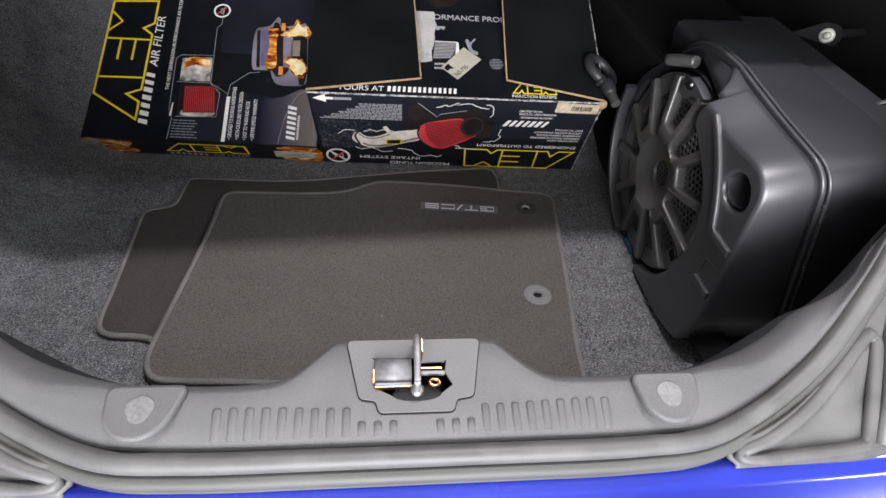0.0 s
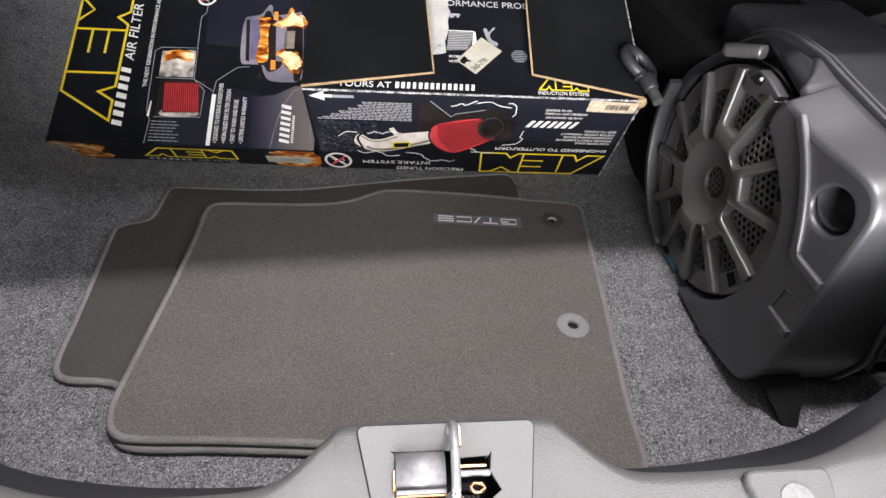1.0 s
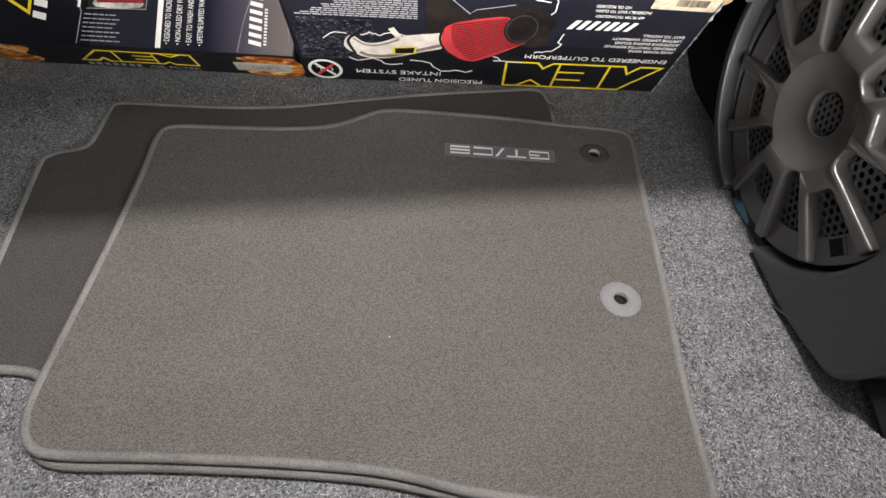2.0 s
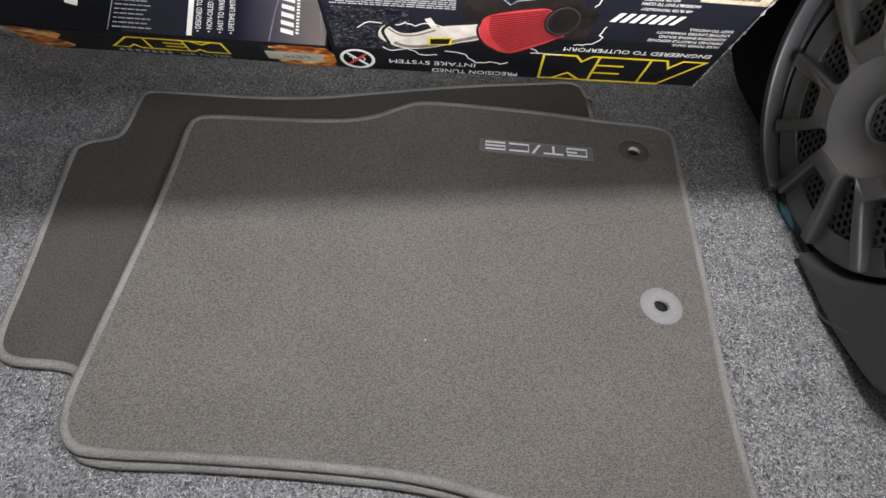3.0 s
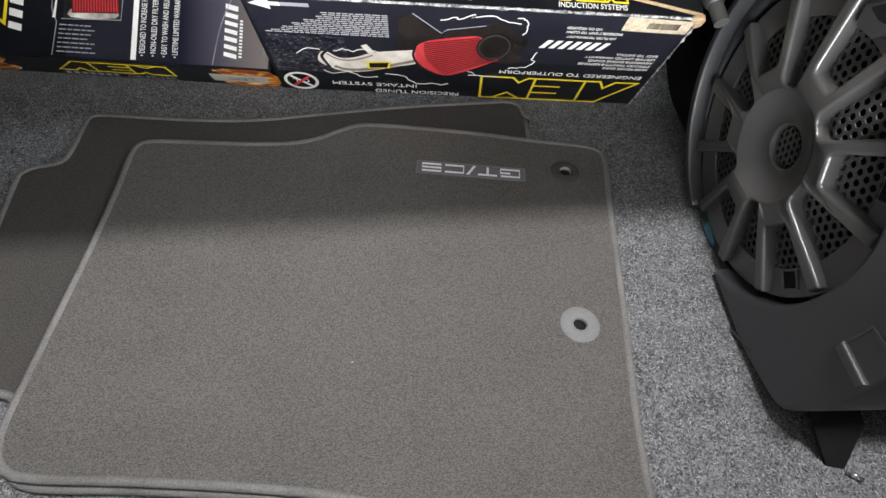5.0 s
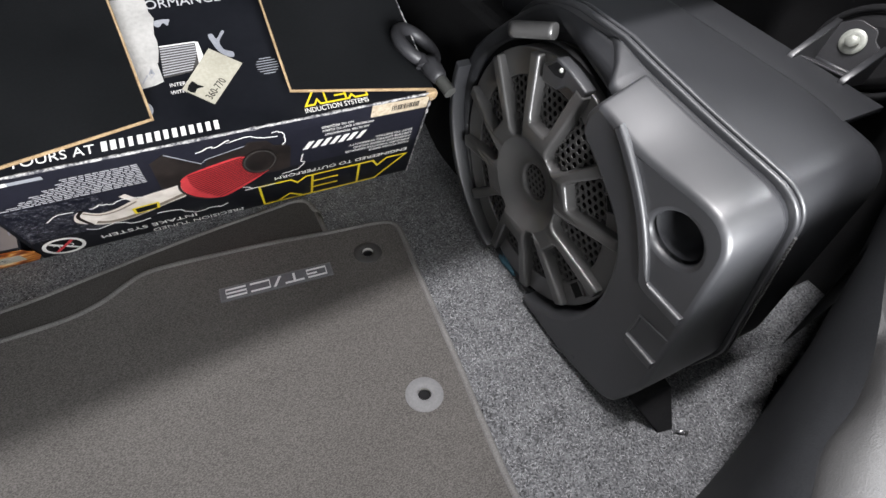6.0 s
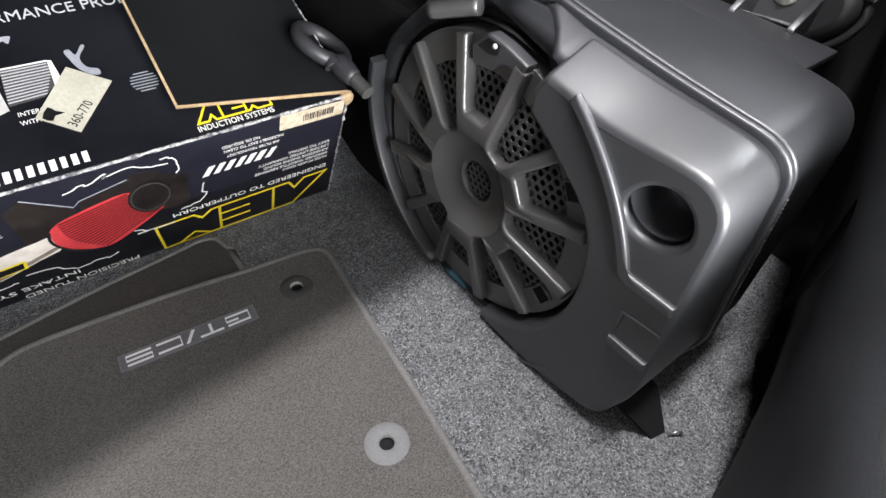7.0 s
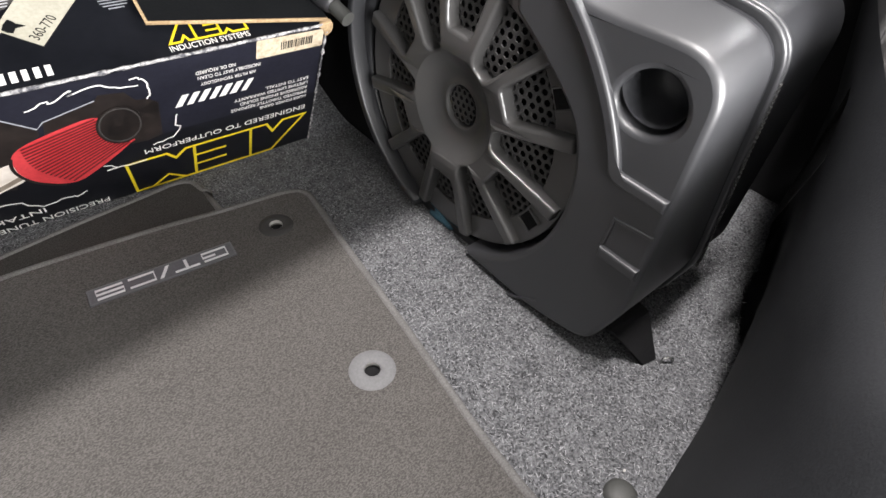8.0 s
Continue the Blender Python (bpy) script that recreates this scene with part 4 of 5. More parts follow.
    lettering("INCREDIBLY EASY TO CLEAN", F, 0.4285, 0.1760, 0.0066, INK_WHITE, ob, 180, width=0.065)
    lettering("NO OIL REQUIRED", F, 0.4020, 0.1840, 0.0066, INK_WHITE, ob, 180, width=0.040)
    for i, (s, w) in enumerate((("HUGE POWER GAINS", 0.058), ("IMPROVED THROTTLE RESPONSE", 0.092), ("AGGRESSIVE ENGINE SOUND", 0.082), ("LIFETIME LIMITED WARRANTY", 0.088), ("EASY TO INSTALL", 0.052))):
        lettering(s, F, 0.4880, 0.1010 + 0.0082 * i, 0.0068, INK_WHITE, ob, 180, width=w)
    for i, w in enumerate((0.146, 0.128, 0.112, 0.096, 0.084, 0.074)):
        fine_print(F, 0.158, 0.1450 + 0.0075 * i, w, 2, 0.0036, 0.0013, INK_PALE, ob, 180, 0.04, 4 + i)
    tag = shape("barcode_label", round_corners([(0.4235, 0.182), (0.4985, 0.1805), (0.4985, 0.2045), (0.4235, 0.2075)], 0.002), F, 0.0004, TAN_LABEL, ob, 0, "tan barcode label", False, 0.0006)
    rng = random.Random(9)
    x, loops = 0.450, []
    while x < 0.486:
        w = rng.choice((0.0006, 0.001, 0.0016))
        loops.append(rect(x, 0.188, x + w, 0.199))
        x += w + rng.choice((0.0007, 0.0012))
    shape("barcode", loops, F, 0.0002, CARD_FLAP, tag, 0, "", False, 0.0011)
    # --- top, seen between the two folded flaps
    o = F @ Vector((0, H, 0))
    T = plane_frame(o, F.col[0].to_3d(), -F.col[2].to_3d()) @ Matrix.Diagonal((1.032, 1, 1, 1))
    lettering("YOURS AT", T, 0.0505, 0.0075, 0.0155, INK_WHITE, ob, 0, width=0.077)
    word_bars(T, 0.1335, 0.0075, 0.120, 0.0115, INK_WHITE, ob, 14, 0, 0.0006, 2, 0.05)
    block_logo(T, 0.347, 0.0145, 0.074, 0.022, INK_YELLOW, ob, 0.0022)
    lettering("INDUCTION SYSTEMS", T, 0.344, 0.0050, 0.0095, INK_WHITE, ob, 0, width=0.076)
    lettering("PERFORMANCE PRODUCTS", T, 0.1735, 0.1825, 0.0185, INK_PALE, ob, 0, width=0.212)
    shape("photo_print", [(0.2130, 0.1272), (0.2511, 0.1270), (0.2489, 0.0975), (0.2380, 0.0875), (0.2092, 0.0848)], T, 0.0003, CARD_WORN_INK, ob, 0, "printed photo of an intercooler", False, 0.0005)
    for i in range(11):
        a = (i + 0.5) / 11
        shape("photo_line", bar(0.2095 + 0.0038 * a, 0.0865 + 0.0395 * a, min(0.2400 + 0.016 * a, 0.2500), 0.0885 + 0.0375 * a, 0.0012), T, 0.0002, INK_PALE, ob, 0, "", False, 0.0009)
    shape("photo_edge", [(0.2511, 0.1278), (0.2545, 0.1268), (0.2558, 0.1069), (0.2489, 0.0970)], T, 0.0003, INK_WHITE, ob, 0, "", False, 0.0006)
    shape("photo_edge", stroke([(0.2130, 0.1277), (0.2511, 0.1275)], 0.0016), T, 0.0003, INK_WHITE, ob, 0, "", False, 0.0007)
    shape("pipe_photo", smooth_loop([(0.2670, 0.1340), (0.2690, 0.1229), (0.2727, 0.1109), (0.2800, 0.1015), (0.2877, 0.0991), (0.2882, 0.1061), (0.2796, 0.1111), (0.2774, 0.1237), (0.2855, 0.1358), (0.2828, 0.1380), (0.2752, 0.1277), (0.2720, 0.1354)], 3), T, 0.0003, INK_GREY, ob, 0, "", False, 0.0006)
    shape("pipe_photo", smooth_loop([(0.2145, 0.1647), (0.2307, 0.1650), (0.2300, 0.1600), (0.2277, 0.1561), (0.2240, 0.1605), (0.2189, 0.1554), (0.2143, 0.1582)], 3), T, 0.0003, INK_GREY, ob, 0, "", False, 0.0006)
    shape("pipe_photo", [ring(0.1845, 0.0480, 0.0062, 20, 0.0085), ring(0.1835, 0.0478, 0.0040, 20, 0.0060)], T, 0.0003, INK_GREY, ob, 0, "", False, 0.0006)
    for i in range(7):
        w = math.sqrt(max(1 - ((i - 3) / 3.6) ** 2, 0.0)) * 0.0125
        shape("photo_disc", bar(0.3205 - w, 0.0685 + 0.0036 * i, 0.3205 + w, 0.0685 + 0.0036 * i, 0.0011), T, 0.0002, INK_GREY, ob, 0, "", False, 0.0006)
    shape("dark_photo", smooth_loop([(0.1900, 0.2716), (0.1954, 0.2409), (0.2082, 0.2171), (0.2299, 0.2149), (0.2528, 0.2267), (0.2640, 0.2500), (0.2600, 0.2750)], 3), T, 0.0003, INK_BROWN, ob, 0, "", False, 0.0006)
    shape("dark_photo", stroke([(0.2560, 0.2560), (0.2600, 0.2530), (0.2645, 0.2470)], 0.0030), T, 0.0002, INK_YELLOW, ob, 0, "", False, 0.0010)
    lettering("INTERCOOLER", T, 0.2125, 0.0715, 0.0068, INK_WHITE, ob, 0, width=0.042)
    lettering("WITH CHARGE", T, 0.2120, 0.0615, 0.0068, INK_WHITE, ob, 0, width=0.042)
    shape("torn_paper", [(0.1720, 0.2010), (0.2095, 0.2010), (0.2118, 0.1995), (0.2125, 0.1785), (0.2160, 0.1680), (0.2140, 0.1600), (0.2117, 0.1459), (0.2128, 0.1350), (0.2119, 0.1231), (0.2080, 0.1063), (0.1950, 0.1050), (0.1720, 0.1100)], T, 0.0006, PAPER, ob, 0, "torn strip of white paper", False, 0.0008)
    shape("torn_paper", [(0.1720, 0.1115), (0.2069, 0.1055), (0.2085, 0.0798), (0.1990, 0.0765), (0.1796, 0.0739), (0.1720, 0.0740)], T, 0.0005, PAPER, ob, 0, "", False, 0.0016)
    for q in ([(0.1872, 0.0806), (0.1943, 0.0911)], [(0.1992, 0.0982), (0.2012, 0.0910), (0.1977, 0.0869), (0.1962, 0.0926), (0.1992, 0.0982)]):
        shape("pen_mark", stroke(q, 0.0012), T, 0.0002, INK_GREY, ob, 0, "", False, 0.0022)
    s = shape("price_sticker", [(0.2239, 0.0657), (0.2523, 0.0391), (0.2943, 0.0875), (0.2634, 0.1152)], T, 0.0004, STICKER, ob, 0, "cream paper sticker with a stamped number", False, 0.0012)
    lettering("360-770", T, 0.2505, 0.0450, 0.0125, CARD_FLAP, s, 46, "LEFT", 0, 0.030, 0.0018)
    fine_print(T, 0.252, 0.090, 0.024, 2, 0.006, 0.0014, CARD_FLAP, s, 46, 0.2, 7)
    shape("stamp", smooth_loop([(0.229, 0.0635), (0.236, 0.058), (0.239, 0.063), (0.247, 0.064), (0.241, 0.068), (0.236, 0.074)], 2), T, 0.0002, CARD_FLAP, s, 0, "", False, 0.0018)
    # --- folded flaps, lifted a little at their free edges
    for side in (-1, 1):
        hinge = 0.0 if side < 0 else W
        free = 0.1865 if side < 0 else 0.322
        lift = math.degrees(math.atan2(0.016, abs(free - hinge)))
        m = T @ Matrix.Translation((hinge, 0, 0.0028)) @ pose(0, 0, 0, 0, -lift if side < 0 else lift, 0)
        if side < 0:
            pts = [(0.0, 0.002), (0.1895, 0.0215), (0.168, 0.30), (0.0, 0.335)]
        else:
            pts = [(0.0, 0.002), (0.0, 0.335), (-0.168, 0.30), (-0.169, 0.026)]
        fl = shape("flap", pts, m, 0.0034, CARD_FLAP, ob, 0.0004, "black card flap folded over the top")
        edge = pts[:3] if side < 0 else [pts[0], pts[3], pts[2]]
        shape("raw_edge", stroke([(a, b) for a, b in edge], 0.0034), m, 0.0036, CARD_EDGE, fl, 0.0005, "raw tan cardboard edge", False, -0.0002)
    # --- worn edges and corner
    part("worn_edge", tube([F @ Vector((W * k / 60, H - 0.0004 + 0.0006 * noise.noise((k * 0.7, 0, 0)), 0.0001)) for k in range(61)], [0.0018 + 0.0012 * noise.noise((k * 1.1, 3, 0)) for k in range(61)], 6), CARD_WORN, ob, "scuffed pale edge")
    part("worn_edge", tube([F @ Vector((W - 0.0002 + 0.001 * noise.noise((k * 0.9, 5, 0)), H * k / 40, 0.0001)) for k in range(41)], [max(0.0012 + 0.0026 * noise.noise((k * 1.3, 7, 0)), 0.0004) for k in range(41)], 6), CARD_WORN, ob, "scuffed pale edge")
    part("worn_edge", tube([T @ Vector((W - 0.0002 + 0.0006 * noise.noise((k * 0.7, 4, 1)), 0.03 + 0.305 * k / 60, 0.0064 + 0.0003 * noise.noise((k, 1, 1)))) for k in range(61)], [max(0.0012 + 0.0014 * noise.noise((k * 1.7, 2, 0)), 0.0005) for k in range(61)], 5), CARD_WORN, ob, "scuffed pale edge")
    shape("torn_corner", smooth_loop([(W - 0.010, H - 0.001), (W + 0.004, H + 0.003), (W + 0.006, H - 0.010), (W - 0.001, H - 0.016), (W - 0.005, H - 0.006)], 3), F, 0.006, CARD_EDGE, ob, 0.001, "torn tan corner", False, -0.004)


intake_box()


def filter_box():
    c, s = math.cos(radians(31)), math.sin(radians(31))
    T = plane_frame((-0.571, 1.026, 0.0505), (0.454, -0.031, 0.0), (0.068 * c, 0.997 * c, s))
    W, D, H = 0.455, 0.38, 0.058
    # front face frame below the top's front edge
    F = plane_frame(T @ Vector((0, 0, -H)), T.col[0].to_3d(), T.col[2].to_3d())
    ob = carton("filter_box", F, W, H, D, "flat black printed air filter box with flames on its corners")
    T, F = T @ Matrix.Diagonal((1.011, 1, 1, 1)), F @ Matrix.Diagonal((1.011, 0.853, 1, 1))
    W, H = 0.450, 0.068
    # --- top
    shape("road_print", [(0.312, 0.003), (W - 0.002, 0.003), (W - 0.002, 0.128), (0.405, 0.130), (0.372, 0.110), (0.340, 0.104), (0.312, 0.104)], T, 0.0003, INK_ROAD, ob, 0, "printed grey dusk road", False, 0.0005)
    shape("road_line", stroke(smooth_loop([(0.374, 0.004), (0.381, 0.060), (0.396, 0.106), (0.410, 0.124), (0.424, 0.118), (0.434, 0.080), (0.442, 0.020)], 4, False), 0.0016), T, 0.0002, INK_LILAC, ob, 0, "", False, 0.0009)
    shape("navy_panel", [(0.180, 0.003), (0.352, 0.003), (0.346, 0.11), (0.262, 0.125), (0.236, 0.056), (0.180, 0.052)], T, 0.0002, NAVY, ob, 0, "", False, 0.0001)
    shape("navy_panel", [(0.235, 0.21), (W - 0.004, 0.20), (W - 0.004, 0.36), (0.225, 0.36)], T, 0.0002, NAVY, ob, 0, "", False, 0.0001)
    block_logo(T, 0.0960, 0.044, 0.284, 0.090, INK_YELLOW, ob, 0.0042, 91)
    word_bars(T, 0.1195, 0.034, 0.124, 0.0175, INK_WHITE, ob, 7, 92, 0.0006, 3, 0.25)
    lettering("AIR FILTER", T, 0.1165, 0.166, 0.0245, INK_WHITE, ob, 92, width=0.124, shear=0.2)
    lettering("THE NEXT GENERATION IN PERFORMANCE AIR FILTERS", T, 0.1475, 0.114, 0.0098, INK_WHITE, ob, 92, width=0.225)
    for pts in ([(0.1625, 0.004), (0.1640, 0.050), (0.1560, 0.068), (0.1545, 0.095), (0.150, 0.190), (0.160, 0.198), (0.2240, 0.200), (0.2265, 0.134), (0.2480, 0.112), (0.2480, 0.058), (0.170, 0.055)],
                [(0.160, 0.134), (0.2260, 0.1345), (0.2635, 0.1115), (0.2665, 0.004)], [(0.2640, 0.112), (0.2660, 0.133), (0.2990, 0.163), (0.320, 0.166)], [(0.2230, 0.200), (0.2200, 0.268), (0.2280, 0.278), (0.2275, 0.330)]):
        shape("frame_line", stroke(pts, 0.0012), T, 0.0002, INK_GREY, ob, 0, "", False, 0.0007)
    shape("white_bar", [(0.2655, 0.004), (0.2725, 0.004), (0.2695, 0.105), (0.2625, 0.105)], T, 0.0002, INK_WHITE, ob, 0, "", False, 0.0008)
    shape("white_bar", [(0.1580, 0.056), (0.1620, 0.056), (0.1620, 0.086), (0.1600, 0.086)], T, 0.0002, INK_WHITE, ob, 0, "", False, 0.0008)
    shape("engine_photo", [(0.165, 0.137), (0.2240, 0.138), (0.2215, 0.196), (0.163, 0.190)], T, 0.0003, INK_SMOKE, ob, 0, "printed photo of a bright part in flames", False, 0.0004)
    shape("engine_photo", smooth_loop([(0.170, 0.168), (0.190, 0.176), (0.215, 0.170), (0.216, 0.190), (0.190, 0.194), (0.170, 0.188)], 3), T, 0.0002, FLAME, ob, 0, "", False, 0.0008)
    shape("smoke_photo", [(0.172, 0.057), (0.246, 0.059), (0.246, 0.131), (0.168, 0.131)], T, 0.0003, INK_BROWN, ob, 0, "", False, 0.0003)
    shape("smoke_photo", smooth_loop([(0.182, 0.058), (0.240, 0.060), (0.238, 0.074), (0.210, 0.070), (0.184, 0.072)], 3), T, 0.0002, INK_SMOKE, ob, 0, "", False, 0.0006)
    shape("panel_filter_print", [(0.183, 0.064), (0.2450, 0.067), (0.2370, 0.127), (0.1770, 0.125)], T, 0.0003, INK_DARKRED, ob, 0, "printed dark red panel filter", False, 0.0009)
    for i in range(16):
        a = (i + 0.5) / 16
        shape("pleat", bar(0.184 + 0.060 * a, 0.066 + 0.003 * a, 0.178 + 0.058 * a, 0.1235 + 0.002 * a, 0.0014), T, 0.0002, INK_RED, ob, 0, "", False, 0.0012)
    fine_print(T, 0.168, 0.046, 0.058, 7, 0.0062, 0.0016, INK_GREY, ob, 0, 0.35, 6)
    for i, (txt, w) in enumerate((("\u2022 DESIGNED TO INCREASE HORSEPOWER", 0.118), ("\u2022 NON-OILED DRY FILTER DESIGN", 0.106), ("\u2022 EASY TO WASH AND REUSE", 0.086), ("\u2022 LIFETIME LIMITED WARRANTY", 0.092))):
        lettering(txt, T, 0.2835 + 0.0145 * i, 0.010, 0.0105, INK_WHITE, ob, 92, width=w)
    word_bars(T, 0.4050, 0.014, 0.078, 0.017, INK_WHITE, ob, 7, 92, 0.0008, 4, 0.25)
    word_bars(T, 0.4120, 0.016, 0.055, 0.004, INK_WHITE, ob, 12, 92, 0.0008, 4, 0.1)
    # car picture with fire behind it
    shape("car_print", smooth_loop([(0.3029, 0.1758), (0.2979, 0.2285), (0.2996, 0.2685), (0.3108, 0.2756), (0.3275, 0.2809), (0.3376, 0.2988), (0.3423, 0.3034), (0.3471, 0.2972), (0.3488, 0.2823), (0.3621, 0.2810), (0.3893, 0.2870), (0.4038, 0.2815), (0.4140, 0.1740), (0.4120, 0.1420), (0.3875, 0.1367), (0.3573, 0.1390), (0.3456, 0.1542), (0.3388, 0.1698), (0.3169, 0.1705)], 3), T, 0.0003, INK_LILAC, ob, 0, "printed rear view of a lilac car on fire", False, 0.0008)
    shape("car_roof", [(0.3110, 0.1782), (0.3023, 0.2666), (0.3090, 0.2678), (0.3179, 0.1766)], T, 0.0002, INK_BROWN, ob, 0, "", False, 0.0012)
    shape("car_window", [(0.3190, 0.1807), (0.3112, 0.2671), (0.3236, 0.2700), (0.3310, 0.2305), (0.3297, 0.1813)], T, 0.0002, INK_DUSK, ob, 0, "", False, 0.0012)
    shape("car_shade", smooth_loop([(0.3330, 0.2780), (0.3440, 0.2880), (0.3500, 0.2760), (0.3700, 0.2700), (0.3790, 0.1800), (0.3560, 0.1560), (0.3440, 0.1700), (0.3330, 0.1760)], 3), T, 0.0002, INK_BROWN, ob, 0, "", False, 0.0011)
    shape("car_trunk", smooth_loop([(0.3285, 0.1800), (0.3310, 0.2305), (0.3245, 0.2720), (0.3370, 0.2740), (0.3475, 0.2700), (0.3465, 0.2314), (0.3505, 0.1906), (0.3470, 0.1770)], 3), T, 0.0002, FLAME, ob, 0, "", False, 0.0014)
    shape("car_slot", smooth_loop([(0.3452, 0.2523), (0.3490, 0.2589), (0.3525, 0.2486), (0.3561, 0.1950), (0.3521, 0.1915), (0.3465, 0.2232)], 3), T, 0.0002, INK_BROWN, ob, 0, "", False, 0.0017)
    shape("car_bumper", [(0.3560, 0.2690), (0.3718, 0.2709), (0.3796, 0.1801), (0.3650, 0.1793)], T, 0.0002, INK_LILAC, ob, 0, "", False, 0.0014)
    shape("car_bumper", [(0.3912, 0.2850), (0.4038, 0.2815), (0.4140, 0.1740), (0.4110, 0.1400), (0.4010, 0.1390), (0.3930, 0.1932)], T, 0.0002, INK_BROWN, ob, 0, "", False, 0.0011)
    for k, blaze in enumerate(([(0.3607, 0.2617), (0.3751, 0.2732), (0.3835, 0.2922), (0.3917, 0.2807), (0.4035, 0.2772), (0.4060, 0.2582), (0.3920, 0.2594), (0.3751, 0.2563)],
                               [(0.3700, 0.1917), (0.3807, 0.2026), (0.3982, 0.1974), (0.4080, 0.1838), (0.4095, 0.1678), (0.3949, 0.1629), (0.3838, 0.1723), (0.3775, 0.1841)])):
        rng = random.Random(20 + k)
        cu, cv = sum(p[0] for p in blaze) / 8, sum(p[1] for p in blaze) / 8
        for grow, mat, up in ((1.30, FLAME, 0.0018), (1.0, INK_FIRE, 0.0021)):
            pts = []
            for a, b in smooth_loop(blaze, 4):
                g = grow * rng.uniform(0.90, 1.10)
                pts.append((cu + (a - cu) * g, cv + (b - cv) * g))
            shape("car_fire", pts, T, 0.0002, mat, ob, 0, "", False, up)
    shape("car_plate", [(0.3770, 0.2543), (0.3924, 0.2552), (0.3971, 0.2015), (0.3802, 0.2005)], T, 0.0002, INK_BROWN, ob, 0, "", False, 0.0024)
    shape("car_plate", [(0.3790, 0.2451), (0.3933, 0.2460), (0.3955, 0.2075), (0.3809, 0.2067)], T, 0.0002, INK_TAN, ob, 0, "", False, 0.0027)
    shape("car_lamp", [(0.3503, 0.2875), (0.3579, 0.2880), (0.3599, 0.2693), (0.3513, 0.2688)], T, 0.0002, INK_ORANGE, ob, 0, "", False, 0.0017)
    shape("car_lamp", [(0.3560, 0.1808), (0.3643, 0.1813), (0.3665, 0.1613), (0.3575, 0.1608)], T, 0.0002, INK_ORANGE, ob, 0, "", False, 0.0017)
    shape("car_mirror", ring(0.339, 0.147, 0.004, 12, 0.0065), T, 0.0002, INK_BROWN, ob, 0, "", False, 0.0010)
    shape("sign_ring", [ring(0.2240, 0.312, 0.0175, 30), ring(0.2240, 0.312, 0.0138, 30)], T, 0.0002, INK_WHITE, ob, 0, "", False, 0.0008)
    shape("sign_disc", ring(0.2240, 0.312, 0.0138, 30), T, 0.0002, CARD_FLAP, ob, 0, "", False, 0.0006)
    lettering("OIL", T, 0.2280, 0.3045, 0.010, INK_WHITE, ob, 90)
    shape("sign_cross", bar(0.215, 0.303, 0.233, 0.321, 0.0028), T, 0.0002, INK_RED, ob, 0, "", False, 0.0012)
    # --- thin front face
    shape("flame_corner", smooth_loop([(0.001, 0.002), (0.001, H - 0.002), (0.060, H - 0.003), (0.092, H - 0.014), (0.078, 0.034), (0.094, 0.018), (0.070, 0.003)], 3), F, 0.0003, FLAME, ob, 0, "printed flames", False, 0.0003)
    shape("flame_corner", rect(0.001, 0.003, 0.030, H - 0.003), F, 0.0002, INK_SMOKE, ob, 0, "", False, 0.0007)
    shape("flame_corner", smooth_loop([(W - 0.001, 0.002), (W - 0.001, H - 0.002), (0.372, H - 0.004), (0.385, 0.040), (0.374, 0.020), (0.385, 0.003)], 3), F, 0.0003, FLAME, ob, 0, "printed flames", False, 0.0003)
    block_logo(F, 0.150, 0.0240, 0.160, 0.036, INK_YELLOW, ob, 0.0028)
    word_bars(F, 0.152, 0.0080, 0.078, 0.0085, INK_GREY, ob, 7, 0, 0.0006, 5, 0.1)
    lettering("AIR FILTER", F, 0.236, 0.0080, 0.0120, INK_GREY, ob, 0, width=0.072)
    t = shape("barcode_label", round_corners(rect(0.362, 0.018, 0.440, 0.046), 0.002), F, 0.0004, STICKER, ob, 0, "cream barcode label", False, 0.0008)
    rng = random.Random(4)
    x, loops = 0.386, []
    while x < 0.428:
        w = rng.choice((0.0008, 0.0014, 0.002))
        loops.append(rect(x, 0.025, x + w, 0.038))
        x += w + rng.choice((0.001, 0.0018))
    shape("barcode", loops, F, 0.0002, CARD_WORN, t, 0, "", False, 0.0013)


filter_box()


# ---- subwoofer enclosure ----
CY, CZ = 0.7455, 0.162  # middle of the speaker
RIM = (0.750, 0.177)    # middle of the rim round it
RIDGE, RIDGE_R = (0.779, 0.122), 0.2435  # middle of the ridge on the face
FACE = 0.432           # its front plane


def sub_frame(x):
    """Local x runs towards the rear of the car, y up, z out of the speaker."""
    return Matrix(((0, 0, -1, x), (-1, 0, 0, 0), (0, 1, 0, 0), (0, 0, 0, 1)))


def arc(r, a0, a1, n=16, mid=(CY, CZ)):
    """Points round the speaker; 0 degrees looks to the car's rear, 90 up."""
    return [(-mid[0] + r * math.cos(radians(a0 + (a1 - a0) * i / n)), mid[1] + r * math.sin(radians(a0 + (a1 - a0) * i / n))) for i in range(n + 1)]


def dense(loop, step=0.010):
    """Adds points on long straight stretches."""
    out = []
    for (x0, y0), (x1, y1) in zip(loop, loop[1:] + loop[:1]):
        n = max(int(math.hypot(x1 - x0, y1 - y0) / step), 1)
        out += [(x0 + (x1 - x0) * k / n, y0 + (y1 - y0) * k / n) for k in range(n)]
    return out


def shroud_profile(grow=0.0):
    g = grow
    near = round_corners([(-0.560, 0.012 - g), (-0.522 + g, 0.022 - g), (-0.500 + g, 0.085), (-0.500 + g, 0.322 + g), (-0.600, 0.334 + g), (-0.668, 0.345 + g), (-0.705, 0.352 + g)], [0.02, 0.02, 0.02, 0.034, 0.02, 0.01, 0.0], 7)
